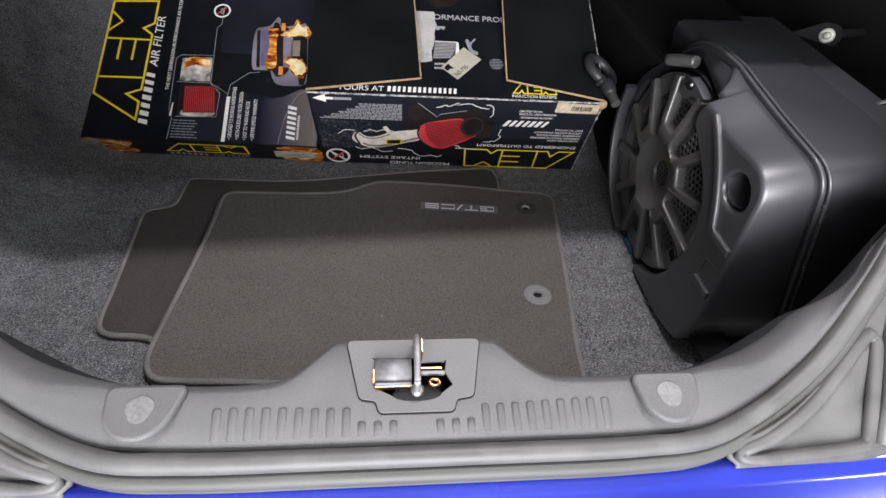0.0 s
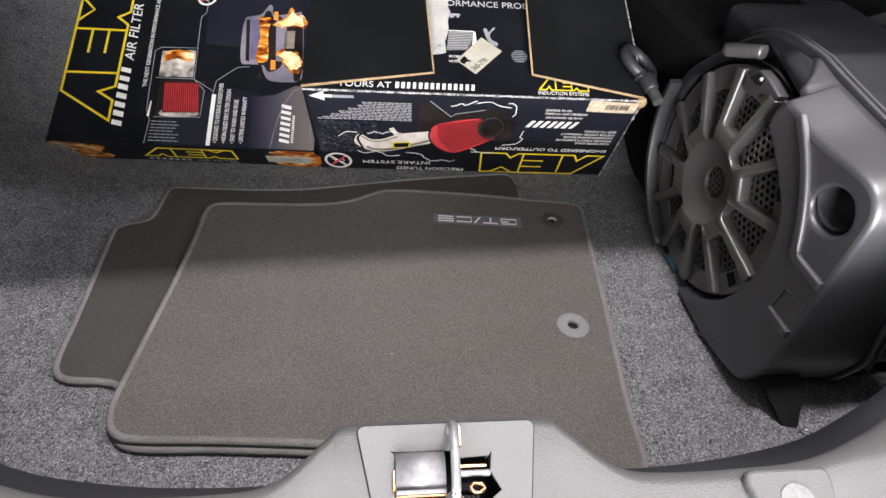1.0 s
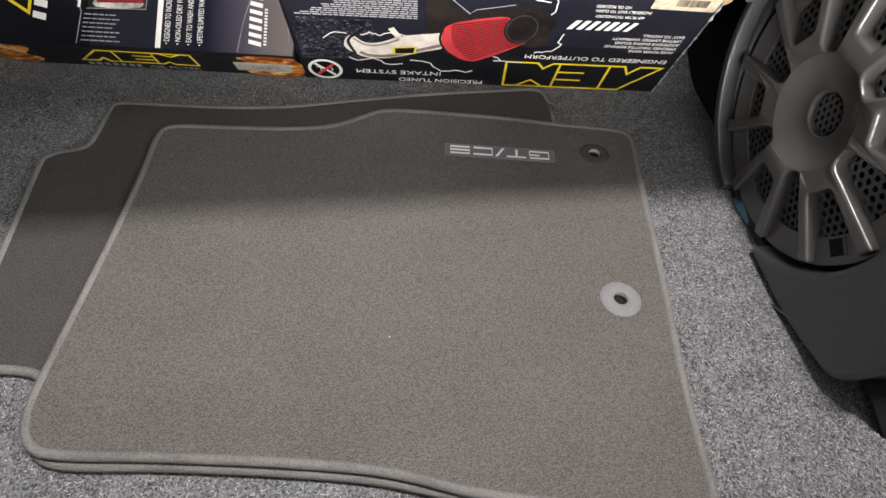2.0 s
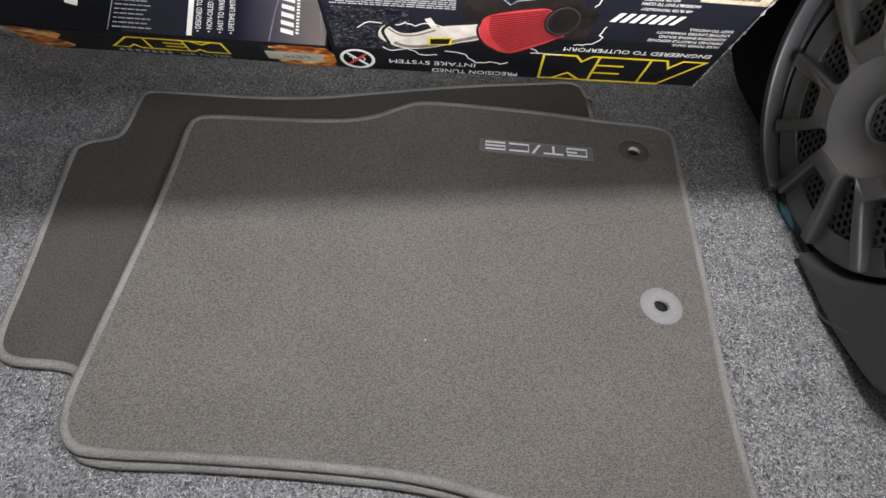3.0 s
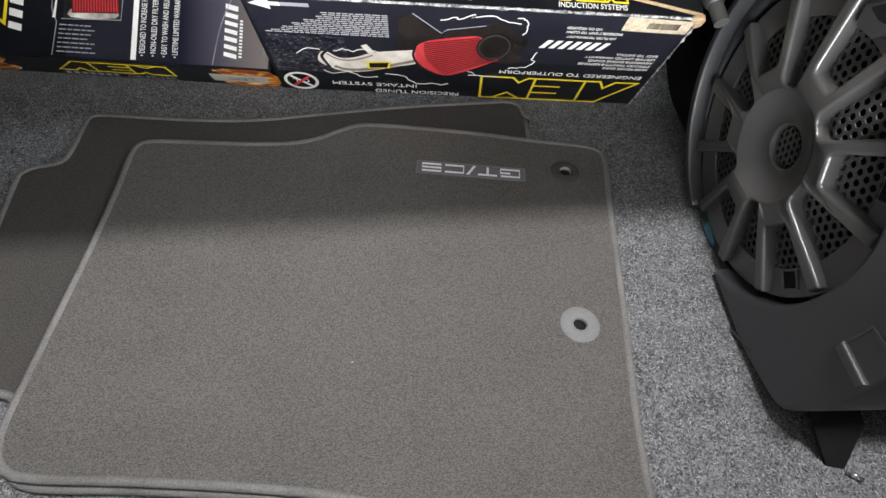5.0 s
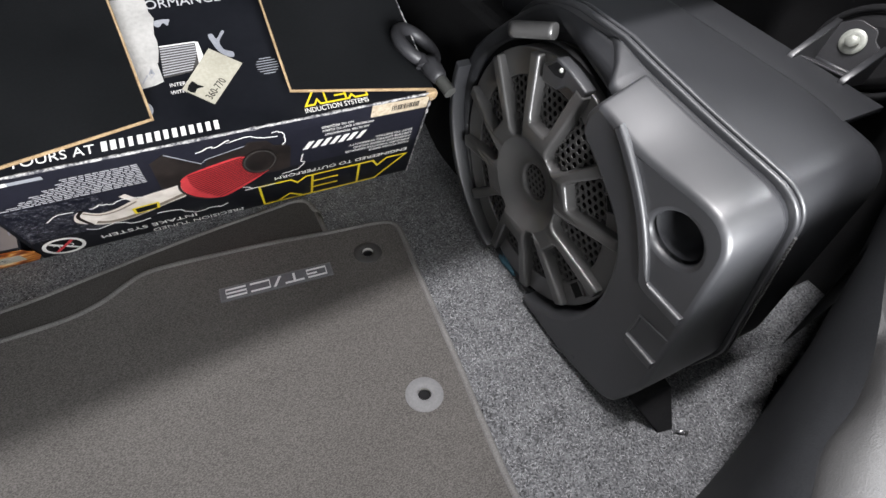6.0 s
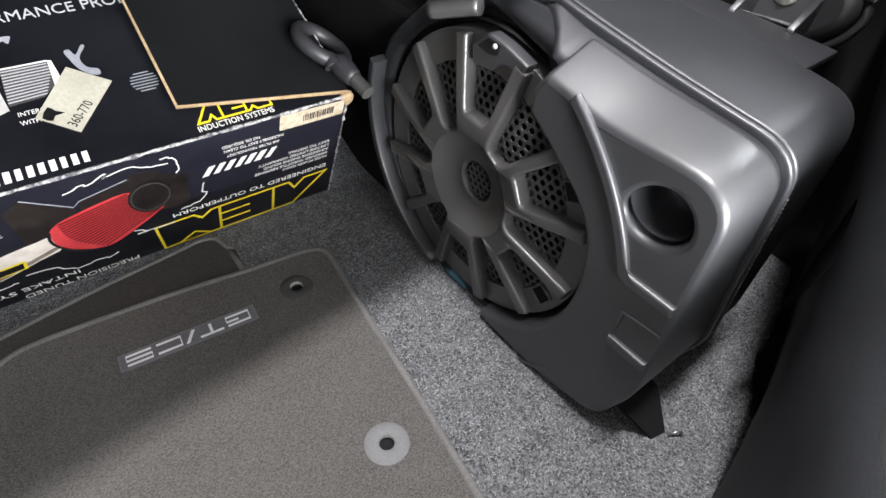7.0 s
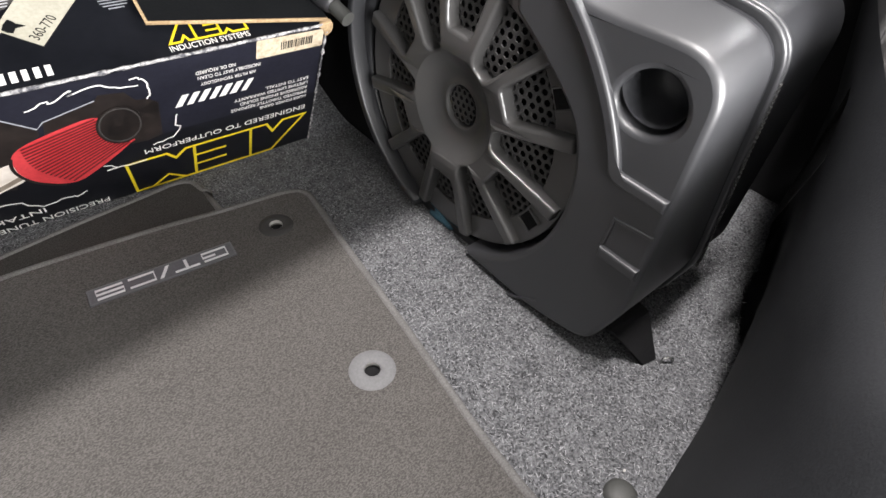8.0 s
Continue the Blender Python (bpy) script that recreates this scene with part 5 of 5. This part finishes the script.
    return near + arc(0.1765 + g, 96, 246, 28, RIM) + arc(0.1605, 246, 264, 6) + [(-0.740, 0.003), (-0.690, 0.002), (-0.620, 0.003)]


def joint_x(z):
    """The joint between the two shells leans towards the outside at its foot."""
    return 0.487 + 0.25 * max(min(0.335 - z, 0.25), -0.02)


def lean(ob, x0, x1, off=0.0):
    """Moves the vertices between x0 and x1 onto the leaning joint."""
    for v in ob.data.vertices:
        if x0 < v.co.x < x1:
            v.co.x += joint_x(v.co.z) + off - 0.5 * (x0 + x1)
    return ob


def fall_back(ob):
    """The rim falls back above the grille, and the top slopes down towards the face."""
    for v in ob.data.vertices:
        drop = (0.011 + 0.012 * ease(0.52, 0.62, v.co.y)) * ease(0.715, 0.665, v.co.y)
        v.co.z -= drop * ease(0.20, 0.30, v.co.z) * min(max((0.489 - v.co.x) / 0.055, 0), 1)
        if v.co.x < 0.465 and v.co.y > 0.69:
            v.co.x += 0.032 * ease(0.24, 0.31, v.co.z) * ease(0.66, 0.73, v.co.y)


def subwoofer():
    ob = thing("subwoofer_enclosure", (0.55, 0.70, 0.0), "satin black plastic subwoofer enclosure with a spoked round grille", "subwoofer")
    hole = arc(0.1620, 0, 354, 60)
    port = ring(-0.5460, 0.278, 0.0265, 40)
    lean(shape("front_shell", [dense(shroud_profile(-0.0012)), hole[::-1], port[::-1]], sub_frame(FACE + 0.080), 0.062, SHADED_PLASTIC, ob, 0.006, "", True), 0.490, 0.530)
    fall_back(ob.children[0])
    plate = round_corners([(-0.690, 0.0045), (-0.600, 0.0045), (-0.560, 0.0120), (-0.522, 0.0225), (-0.5005, 0.085), (-0.5005, 0.3215), (-0.600, 0.3335), (-0.667, 0.3450), (-0.678, 0.3250)], [0, 0.02, 0.02, 0.02, 0.02, 0.034, 0.02, 0.004, 0.006], 7) + arc(0.1590, 65, -72, 40)
    fall_back(lean(shape("face_plate", [dense(plate), port[::-1]], sub_frame(FACE + 0.060), 0.060, BLACK_PLASTIC, ob, 0.0055, "", True), 0.484, 0.500, -0.004))
    # leaning joint and rear shell
    lean(shape("seam_flange", [shroud_profile(0.004)], sub_frame(FACE + 0.090), 0.0060, BLACK_PLASTIC, ob, 0.0022, "raised joint between the two shells", True), 0.510, 0.530, 0.001)
    lean(shape("seam_flange", [shroud_profile(0.003)], sub_frame(FACE + 0.090), 0.0050, BLACK_PLASTIC, ob, 0.0022, "", True), 0.510, 0.530, 0.0095)
    rear = round_corners([(-0.940, 0.030), (-0.600, 0.030), (-0.502, 0.070), (-0.502, 0.322), (-0.600, 0.335), (-0.940, 0.345)], [0.03, 0.03, 0.03, 0.036, 0.02, 0.04], 8)
    lean(shape("rear_shell", rear, sub_frame(0.618), 0.1180, SHADED_PLASTIC, ob, 0.016, "", True), 0.490, 0.530, 0.010)
    for v in ob.children[-1].data.vertices:
        v.co.x -= 0.050 * ease(0.60, 0.515, v.co.y) * ease(0.55, 0.60, v.co.x)
    shape("rear_shell", round_corners([(-0.940, 0.3345), (-0.556, 0.3225), (-0.556, 0.3285), (-0.940, 0.3425)], 0.001, 3), sub_frame(0.662), 0.061, SHADED_PLASTIC, ob, 0.001, "", True)
    # serrated joint along the near side
    for i in range(46):
        z = 0.075 + 0.0046 * i
        part("joint_tooth", block((0.003, 0.003, 0.0022), pose(joint_x(z) + 0.0055, 0.4972, z), 0), GRILLE_PLASTIC, ob)
    f = sub_frame(FACE)

    def ridge(name, pts, w, h=0.006, base=0.0):
        return shape(name, stroke(pts, w), f, h + 0.002, BLACK_PLASTIC, ob, min(h * 0.6, w * 0.25), "", True, base - 0.002)
    ridge("arc_ridge", arc(RIDGE_R, 54, 20.8, 24, RIDGE) + [(-0.5500, 0.2075), (-0.5455, 0.2062), (-0.504, 0.2060)], 0.0105, 0.0055)
    ridge("bar_ridge", [(-0.5410, 0.1352), (-0.503, 0.1356)], 0.0105, 0.0055)
    ridge("crease", [(-0.5415, 0.1352), (-0.5395, 0.156), (-0.5385, 0.1700), (-0.522, 0.1720), (-0.504, 0.1740)], 0.0035, 0.0016)
    ridge("arc_ridge", arc(0.1700, 162, 256, 36, RIM), 0.010, 0.018, -0.0185)
    ridge("crease", arc(0.196, -48, -76, 12, (0.718, 0.170)), 0.003, 0.0012)
    part("top_tab", tube([(0.446, 0.828, 0.3110), (0.449, 0.822, 0.3135), (0.456, 0.803, 0.3200), (0.464, 0.786, 0.3255), (0.466, 0.782, 0.3265)], [0.0084, 0.0088, 0.0088, 0.0088, 0.0084], 18), GRILLE_PLASTIC, ob, "raised rounded tab over the grille")
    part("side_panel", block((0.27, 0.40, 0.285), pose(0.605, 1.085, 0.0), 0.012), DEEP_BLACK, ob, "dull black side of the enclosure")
    # bass port, a smooth cup with a tube mouth inside
    p = f @ Matrix.Translation((-0.5460, 0.278, 0))
    part("port_cup", lathe([(0.0272, -0.0045), (0.0266, -0.0080), (0.0260, -0.016), (0.0250, -0.026), (0.0226, -0.036), (0.0170, -0.042), (0.009, -0.045), (0, -0.0455)], p, 44), SHADED_PLASTIC, ob, "smooth round bass port")
    mouth = p @ pose(0.0190, 0.0130, -0.0200, 0, -52, 0)
    part("port_mouth", lathe([(0.0084, -0.002), (0.0094, 0.004), (0.0110, 0.005), (0.0130, 0.002), (0.0136, -0.010)], mouth, 24), GRILLE_PLASTIC, ob, "rounded mouth of the port's tube")
    # Flat black disc puts the shade inside the tube into colour.
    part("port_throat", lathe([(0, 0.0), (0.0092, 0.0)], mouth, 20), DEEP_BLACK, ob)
    # recess behind the grille
    g = sub_frame(0.4435) @ Matrix.Translation((-CY, CZ, 0)) @ pose(0, 0, 0, -0.8, 0, 2.0) @ Matrix.Scale(1.07, 4)
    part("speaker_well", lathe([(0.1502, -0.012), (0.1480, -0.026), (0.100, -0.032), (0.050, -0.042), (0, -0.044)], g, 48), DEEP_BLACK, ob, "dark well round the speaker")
    gr = part("grille", grille_star(), GRILLE_PLASTIC, ob, "spoked plastic grille with a domed hub")
    gr.data.transform(g)
    rimless = outline_mesh([ring(0, 0, 0.1425, 64), ring(0, 0, 0.1150, 64)[::-1]], 0.004, 0.001)
    rimless.transform(g @ Matrix.Translation((0, 0, -0.0115)))
    part("outer_plate", rimless, GRILLE_PLASTIC, gr)
    part("skirt", lathe([(0.1415, -0.011), (0.1425, -0.016), (0.1425, -0.050)], g, 64), GRILLE_PLASTIC, gr)
    for k in range(12):
        pp = part("perforated_panel", perforated(30 * k + 12, 30 * k + 42, 0.054, 0.1165), SHADED_MESH, gr).data
        dish(pp)
        pp.transform(g @ Matrix.Translation((0, 0, -0.0118)))
    part("hub_mesh", perforated(0, 360, 0.0, 0.0200, 0.0076, 0.0030), SHADED_MESH, gr).data.transform(g @ Matrix.Translation((0, 0, -0.0100)))
    # Black disc close behind the mesh paints the dark of its holes.
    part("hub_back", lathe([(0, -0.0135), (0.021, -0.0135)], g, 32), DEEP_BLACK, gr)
    # clip pocket, its shade a flat black patch, with its screw beside a spoke
    c = g @ pose(0, 0, 0, 0, 0, 72)
    shape("clip", round_corners([(0.134, -0.005), (0.1465, -0.005), (0.1455, 0.0224), (0.1425, 0.0416), (0.1226, 0.0546), (0.1084, 0.0467), (0.117, 0.0264), (0.126, 0.022), (0.1315, 0.0143)], 0.002, 3), c, 0.013, BLACK_PLASTIC, gr, 0.002, "clip tab beside a spoke", False, -0.012)
    shape("clip_pocket", round_corners([(0.1260, 0.0480), (0.1400, 0.0390), (0.1425, 0.0250), (0.1330, 0.0250), (0.1280, 0.0340)], 0.002, 3), c, 0.0006, DEEP_BLACK, gr, 0, "", False, 0.0008)
    part("clip_screw", lathe([(0, 0.0030), (0.0014, 0.0027), (0.0023, 0.001), (0.0023, 0)], c @ pose(0.1385, 0.030, 0.001), 12), ZINC, gr, "small bright screw")
    # Flat black patches paint the shade inside the clip windows.
    for a in (27, -33):
        w = g @ pose(0, 0, 0, 0, 0, a)
        part("clip_window", block((0.016, 0.016, 0.0012), w @ pose(0.1255, 0, -0.0074), 0), DEEP_BLACK, gr, "flat black patch standing for a clip window's shade")
        for sy in (-0.009, 0.009):
            part("window_rim", block((0.018, 0.0018, 0.003), w @ pose(0.1255, sy, -0.0080), 0.0006), GRILLE_PLASTIC, gr)
    # foot under the near corner; its black holds the enclosure's shade
    bm = bmesh.new()
    low = [(0.474, 0.474, -0.001), (0.494, 0.470, -0.001), (0.496, 0.482, -0.001), (0.478, 0.486, -0.001)]
    high = [(0.444, 0.508, 0.045), (0.497, 0.500, 0.046), (0.500, 0.525, 0.046), (0.448, 0.535, 0.045)]
    a, b = [bm.verts.new(p) for p in low], [bm.verts.new(p) for p in high]
    for i in range(4):
        bm.faces.new((a[i], a[(i + 1) % 4], b[(i + 1) % 4], b[i]))
    bm.faces.new(a[::-1]), bm.faces.new(b)
    bmesh.ops.bevel(bm, geom=bm.edges[:], offset=0.002, segments=1, affect="EDGES")
    part("foot", bm, DEEP_BLACK, ob, "wedge foot reaching into the carpet, enclosure shade put into its black")


def dish(mesh):
    """The grille rises from its outer edge to a shoulder, then turns down into the hub's bowl."""
    for v in mesh.vertices:
        r = math.hypot(v.co.x, v.co.y)
        v.co.z += 0.0080 * min(max((0.140 - r) / 0.080, 0.0), 1.0) - 0.0022 * (min(max(0.066 - r, 0.0), 0.016) / 0.010) ** 2


def grille_star():
    """Shoulder and twelve spokes as one raised casting, with rounded valleys and a bowl for the hub."""
    pts, radii = [], []

    def side(k, sign, window):
        a = radians(12 + 30 * k)
        d, n = Vector((math.cos(a), math.sin(a))), Vector((-math.sin(a), math.cos(a)))
        r0 = 0.0815 if window % 2 == 0 else 0.0640
        out = [d * (r0 + (0.1404 - r0) * i / 4) + n * sign * (0.0054 + 0.0004 * i) for i in range(5)]
        return [(tuple(p), 0.0025 if i == 4 else 0.0) for i, p in enumerate(out)]
    for k in range(12):
        for p, bend in side(k, -1, k - 1) + side(k, 1, k)[::-1]:
            pts.append(p)
            radii.append(bend)
        # every other window is closed towards the hub by a cross bar
        spread, r, bend = (10.0, 0.0750, 0.0030) if k % 2 == 0 else (7.0, 0.0560, 0.0045)
        for m in (radians(27 + 30 * k - spread), radians(27 + 30 * k + spread)):
            pts.append((r * math.cos(m), r * math.sin(m)))
            radii.append(bend)
    star = round_corners(pts, radii, 4)
    mesh = outline_mesh([star, ring(0, 0, 0.0500, 64)[::-1]], 0.021, 0.0030, 3)
    mesh.transform(Matrix.Translation((0, 0, -0.0195)))
    dish(mesh)
    bm = bmesh.new()
    bm.from_mesh(mesh)
    dome = lathe([(0.0198, -0.0125), (0.0208, -0.0080), (0.0222, -0.0070), (0.0237, -0.0071), (0.0260, -0.0075), (0.0300, -0.0070), (0.0350, -0.0055), (0.0400, -0.0030), (0.0450, 0.0003), (0.0500, 0.0039), (0.0532, 0.0061)], Matrix.Identity(4), 64)
    tmp = bpy.data.meshes.new("dome")
    dome.to_mesh(tmp)
    dome.free()
    bm.from_mesh(tmp)
    for fc in bm.faces:
        fc.smooth = True
    out = bpy.data.meshes.new("grille")
    bm.to_mesh(out)
    bm.free()
    out.set_sharp_from_angle(angle=radians(35))
    return out


def perforated(a0, a1, r0, r1, pitch=0.0088, hole=0.0035):
    """Hexagonal cells, each with a round hole, that fill a ring sector."""
    bm = bmesh.new()
    n = int(r1 / pitch) + 2
    for j in range(-int(n * 1.2), int(n * 1.2) + 1):
        for i in range(-n, n + 1):
            x, y = (i + 0.5 * (j % 2)) * pitch, j * pitch * 0.866
            r, a = math.hypot(x, y), math.degrees(math.atan2(y, x)) % 360
            if not (r0 <= r <= r1 and (a - a0) % 360 < a1 - a0):
                continue
            o = [bm.verts.new((x + pitch / 1.732 * math.cos(radians(30 + 60 * k)), y + pitch / 1.732 * math.sin(radians(30 + 60 * k)), 0)) for k in range(6)]
            h = [bm.verts.new((x + hole * math.cos(radians(30 + 60 * k)), y + hole * math.sin(radians(30 + 60 * k)), 0)) for k in range(6)]
            d = [bm.verts.new((x + hole * 0.9 * math.cos(radians(30 + 60 * k)), y + hole * 0.9 * math.sin(radians(30 + 60 * k)), -0.0010)) for k in range(6)]
            for k in range(6):
                q = (k + 1) % 6
                bm.faces.new((o[k], o[q], h[q], h[k]))
                bm.faces.new((h[k], h[q], d[q], d[k]))
    return bm


subwoofer()


# ---- things beside the subwoofer ----
def cloth():
    bm = bmesh.new()
    bmesh.ops.create_icosphere(bm, subdivisions=3, radius=1)
    for v in bm.verts:
        k = 1 + 0.25 * noise.noise(v.co * 2.2)
        v.co = Vector((v.co.x * 0.022, v.co.y * 0.038, max(v.co.z, -0.3) * 0.010)) * k
    bmesh.ops.translate(bm, vec=(0.468, 0.757, 0.003), verts=bm.verts)
    for fc in bm.faces:
        fc.smooth = True
    tagged(part("cleaning_cloth", bm, CLOTH_BLUE), "crumpled teal cloth tucked under the subwoofer", "cloth")


cloth()


def rod_eye():
    ob = thing("rod_eye", (0.405, 0.95, 0.21), "black steel rod eye with a threaded end beside the box", "rod eye")
    c, e = Vector((0.402, 0.968, 0.232)), Vector((0.413, 0.889, 0.206))
    d = (e - c).normalized()
    s = Vector((0.75, 0.25, -0.35))
    s = (s - d * s.dot(d)).normalized()
    part("eye", tube([c + d * 0.030 * math.cos(a) + s * 0.028 * math.sin(a) for a in (2 * math.pi * k / 28 for k in range(28))], 0.0085, 10, True), PANEL_BLACK, ob)
    part("shank", tube([c + d * k for k in (0.026, 0.034, 0.044, 0.050, 0.056, 0.060)], [0.010, 0.0130, 0.0125, 0.0115, 0.0105, 0.0085], 14), PANEL_BLACK, ob)
    part("thread", tube([c + d * (0.060 + 0.001 * k) for k in range(24)], [0.0082 if k % 2 else 0.0070 for k in range(24)], 12), RUBBER, ob, "threaded stub")
    part("boss", lathe([(0, 0.010), (0.005, 0.0095), (0.0075, 0.007), (0.008, 0.0), (0.0095, -0.006)], plane_frame(c + d * 0.030 - s * 0.012, (0, -0.6, 0.8), (1, 0, 0)), 20), PANEL_BLACK, ob, "small round boss")


rod_eye()


def bracket():
    ob = thing("mounting_bracket", (0.69, 0.61, 0.30), "folded black metal bracket bolted beside the subwoofer", "bracket")
    m = plane_frame((0.720, 0.633, 0.339), (0.15, -0.99, 0.0), (0.35, 0.05, 0.94)) @ Matrix.Scale(0.80, 4)
    plate = round_corners([(-0.030, -0.034), (0.028, -0.034), (0.028, 0.006), (0.018, 0.010), (0.014, 0.022), (-0.012, 0.026), (-0.024, 0.018), (-0.030, 0.014)], [0.002, 0.002, 0.006, 0.008, 0.010, 0.012, 0.006, 0.002])
    shape("plate", plate, m, 0.003, PANEL_BLACK, ob, 0.001)
    for sx, top in ((-0.0370, 0.018), (0.0285, 0.010)):
        side = m @ Matrix(((0, 0, 1, sx), (0, 1, 0, 0), (-1, 0, 0, 0), (0, 0, 0, 1))) @ Matrix.Diagonal((-1, 1, 1, 1))
        shape("arm", [(0, top), (0.0, -0.036), (0.078, -0.044), (0.078, -0.036)], side, 0.0085, BLACK_PLASTIC, ob, 0.0014)
    part("tray", block((0.060, 0.003, 0.060), m @ pose(0, -0.034, 0), 0.001), PANEL_BLACK, ob)
    part("fold", tube([m @ Vector((x, -0.0315, 0.004)) for x in (-0.028, 0, 0.026)], 0.0024, 8), BLACK_PLASTIC, ob)
    part("washer", lathe([(0, 0.0030), (0.0145, 0.0030), (0.0150, 0.0043), (0.0145, 0.0055), (0.009, 0.0055), (0, 0.0055)], m @ pose(-0.003, 0.001, 0), 32), ZINC, ob, "pale zinc washer")
    part("bolt_head", lathe([(0.0080, 0.0055), (0.0080, 0.0115), (0.0068, 0.0130), (0, 0.0142)], m @ pose(-0.003, 0.001, 0), 6), ZINC, ob, "pale hexagon bolt head")


bracket()


def fender_bolt():
    ob = thing("fender_bracket", (0.70, 0.83, 0.345), "dark metal tab bolted to the inner fender behind the subwoofer", "bracket")
    m = plane_frame((0.720, 0.877, 0.3370), (0.80, -0.60, 0.0), (0.10, 0.16, 0.98))
    tab = round_corners([(-0.052, -0.008), (-0.012, -0.012), (0.016, -0.014), (0.022, 0.0), (0.014, 0.018), (-0.008, 0.019), (-0.020, 0.012)], [0.003, 0.004, 0.008, 0.010, 0.010, 0.008, 0.008])
    shape("plate", tab, m, 0.004, DEEP_BLACK, ob, 0.0012)
    part("arm", tube([m @ Vector((0.002, 0.0, -0.001)), (0.755, 0.890, 0.336), (0.830, 0.905, 0.336)], 0.008, 12), DEEP_BLACK, ob)
    f = m @ Matrix.Scale(0.80, 4)
    part("washer", lathe([(0, 0.0030), (0.0135, 0.0050), (0.0140, 0.0063), (0.0135, 0.0075), (0.009, 0.0075), (0, 0.0075)], f, 32), ZINC, ob, "pale zinc washer")
    part("bolt_head", lathe([(0.0080, 0.0070), (0.0080, 0.0125), (0.0068, 0.0140), (0, 0.0152)], f, 6), ZINC, ob, "pale hexagon bolt head")


fender_bolt()


def inner_fender():
    """The dark body panel behind the bracket with its pressed bulge."""
    rows = []
    for k in range(41):
        y = 0.40 + 0.0276 * k
        rows.append([(0.80 + 0.03 * math.sin(k * 0.17) - 0.05 * ease(0.30, 0.5, z) + 0.05 * ease(0.9, 1.4, y), y, z) for z in (-0.05 + 0.0146 * j for j in range(41))])
    ob = part("inner_fender", loft(rows, 0.004), FENDER_PAINT)
    tagged(ob, "black pressed inner fender panel", "panel", "", "structure")
    m = plane_frame((0.787, 0.644, 0.311), (0.0, -0.96, 0.28), (0.25, 0.28, 0.93))
    oval = ring(0, 0, 0.056, 40, 0.038)
    boss = shape("pressed_bulge", oval, m, 0.030, FENDER_PAINT, ob, 0.012, "rounded pressed bulge", True, -0.022)
    part("bulge_rim", tube([m @ Vector((x * 1.13, y * 1.17, -0.003)) for x, y in oval], 0.0045, 10, True), FENDER_PAINT, boss)


inner_fender()


def small_things():
    # torn carpet staple
    ob = thing("metal_staple", (0.497, 0.463, 0.002), "bent dark metal staple in the carpet's cut edge", "staple")
    part("wire", tube([(0.492, 0.466, 0.001), (0.4935, 0.466, 0.006), (0.498, 0.463, 0.007), (0.503, 0.460, 0.005), (0.503, 0.459, 0.001)], 0.0012, 6), STEEL, ob)
    # push clip at the carpet's edge
    tagged(part("push_clip", lathe([(0.014, 0.0), (0.0135, 0.004), (0.010, 0.007), (0.004, 0.0085), (0, 0.0085)], pose(0.352, 0.4110, 0.0), 28), RUBBER), "round dark grey plastic push clip in the carpet", "clip")
    # crumbs
    for x, y, z in ((0.372, 0.4215, 0.001), (0.014, 0.583, MAT_Z)):
        bm = bmesh.new()
        bmesh.ops.create_icosphere(bm, subdivisions=1, radius=0.0016 if z < 0.01 else 0.0007)
        bmesh.ops.transform(bm, matrix=pose(x, y, z + 0.0005) @ Matrix.Diagonal((1.3, 0.8, 0.6, 1)), verts=bm.verts)
        tagged(part("crumb", bm, PAPER), "tiny white crumb of lint", "crumb", "crumbs")


small_things()


# ---- ceiling tube housings ----
def tube_lamp(x, y, long):
    ob = thing("ceiling_tube_lamp", (x, y, CEILING - 0.08), "unseen white ceiling lamp housing with a long tube", "ceiling lamp", "", "ceiling lamps")
    part("housing", block((long + 0.06, 0.44, 0.05), pose(x, y, CEILING - 0.052), 0.006), WALL_PAINT, ob)


for x, y, wide, watts, long in LAMPS:
    tube_lamp(x, y, long)
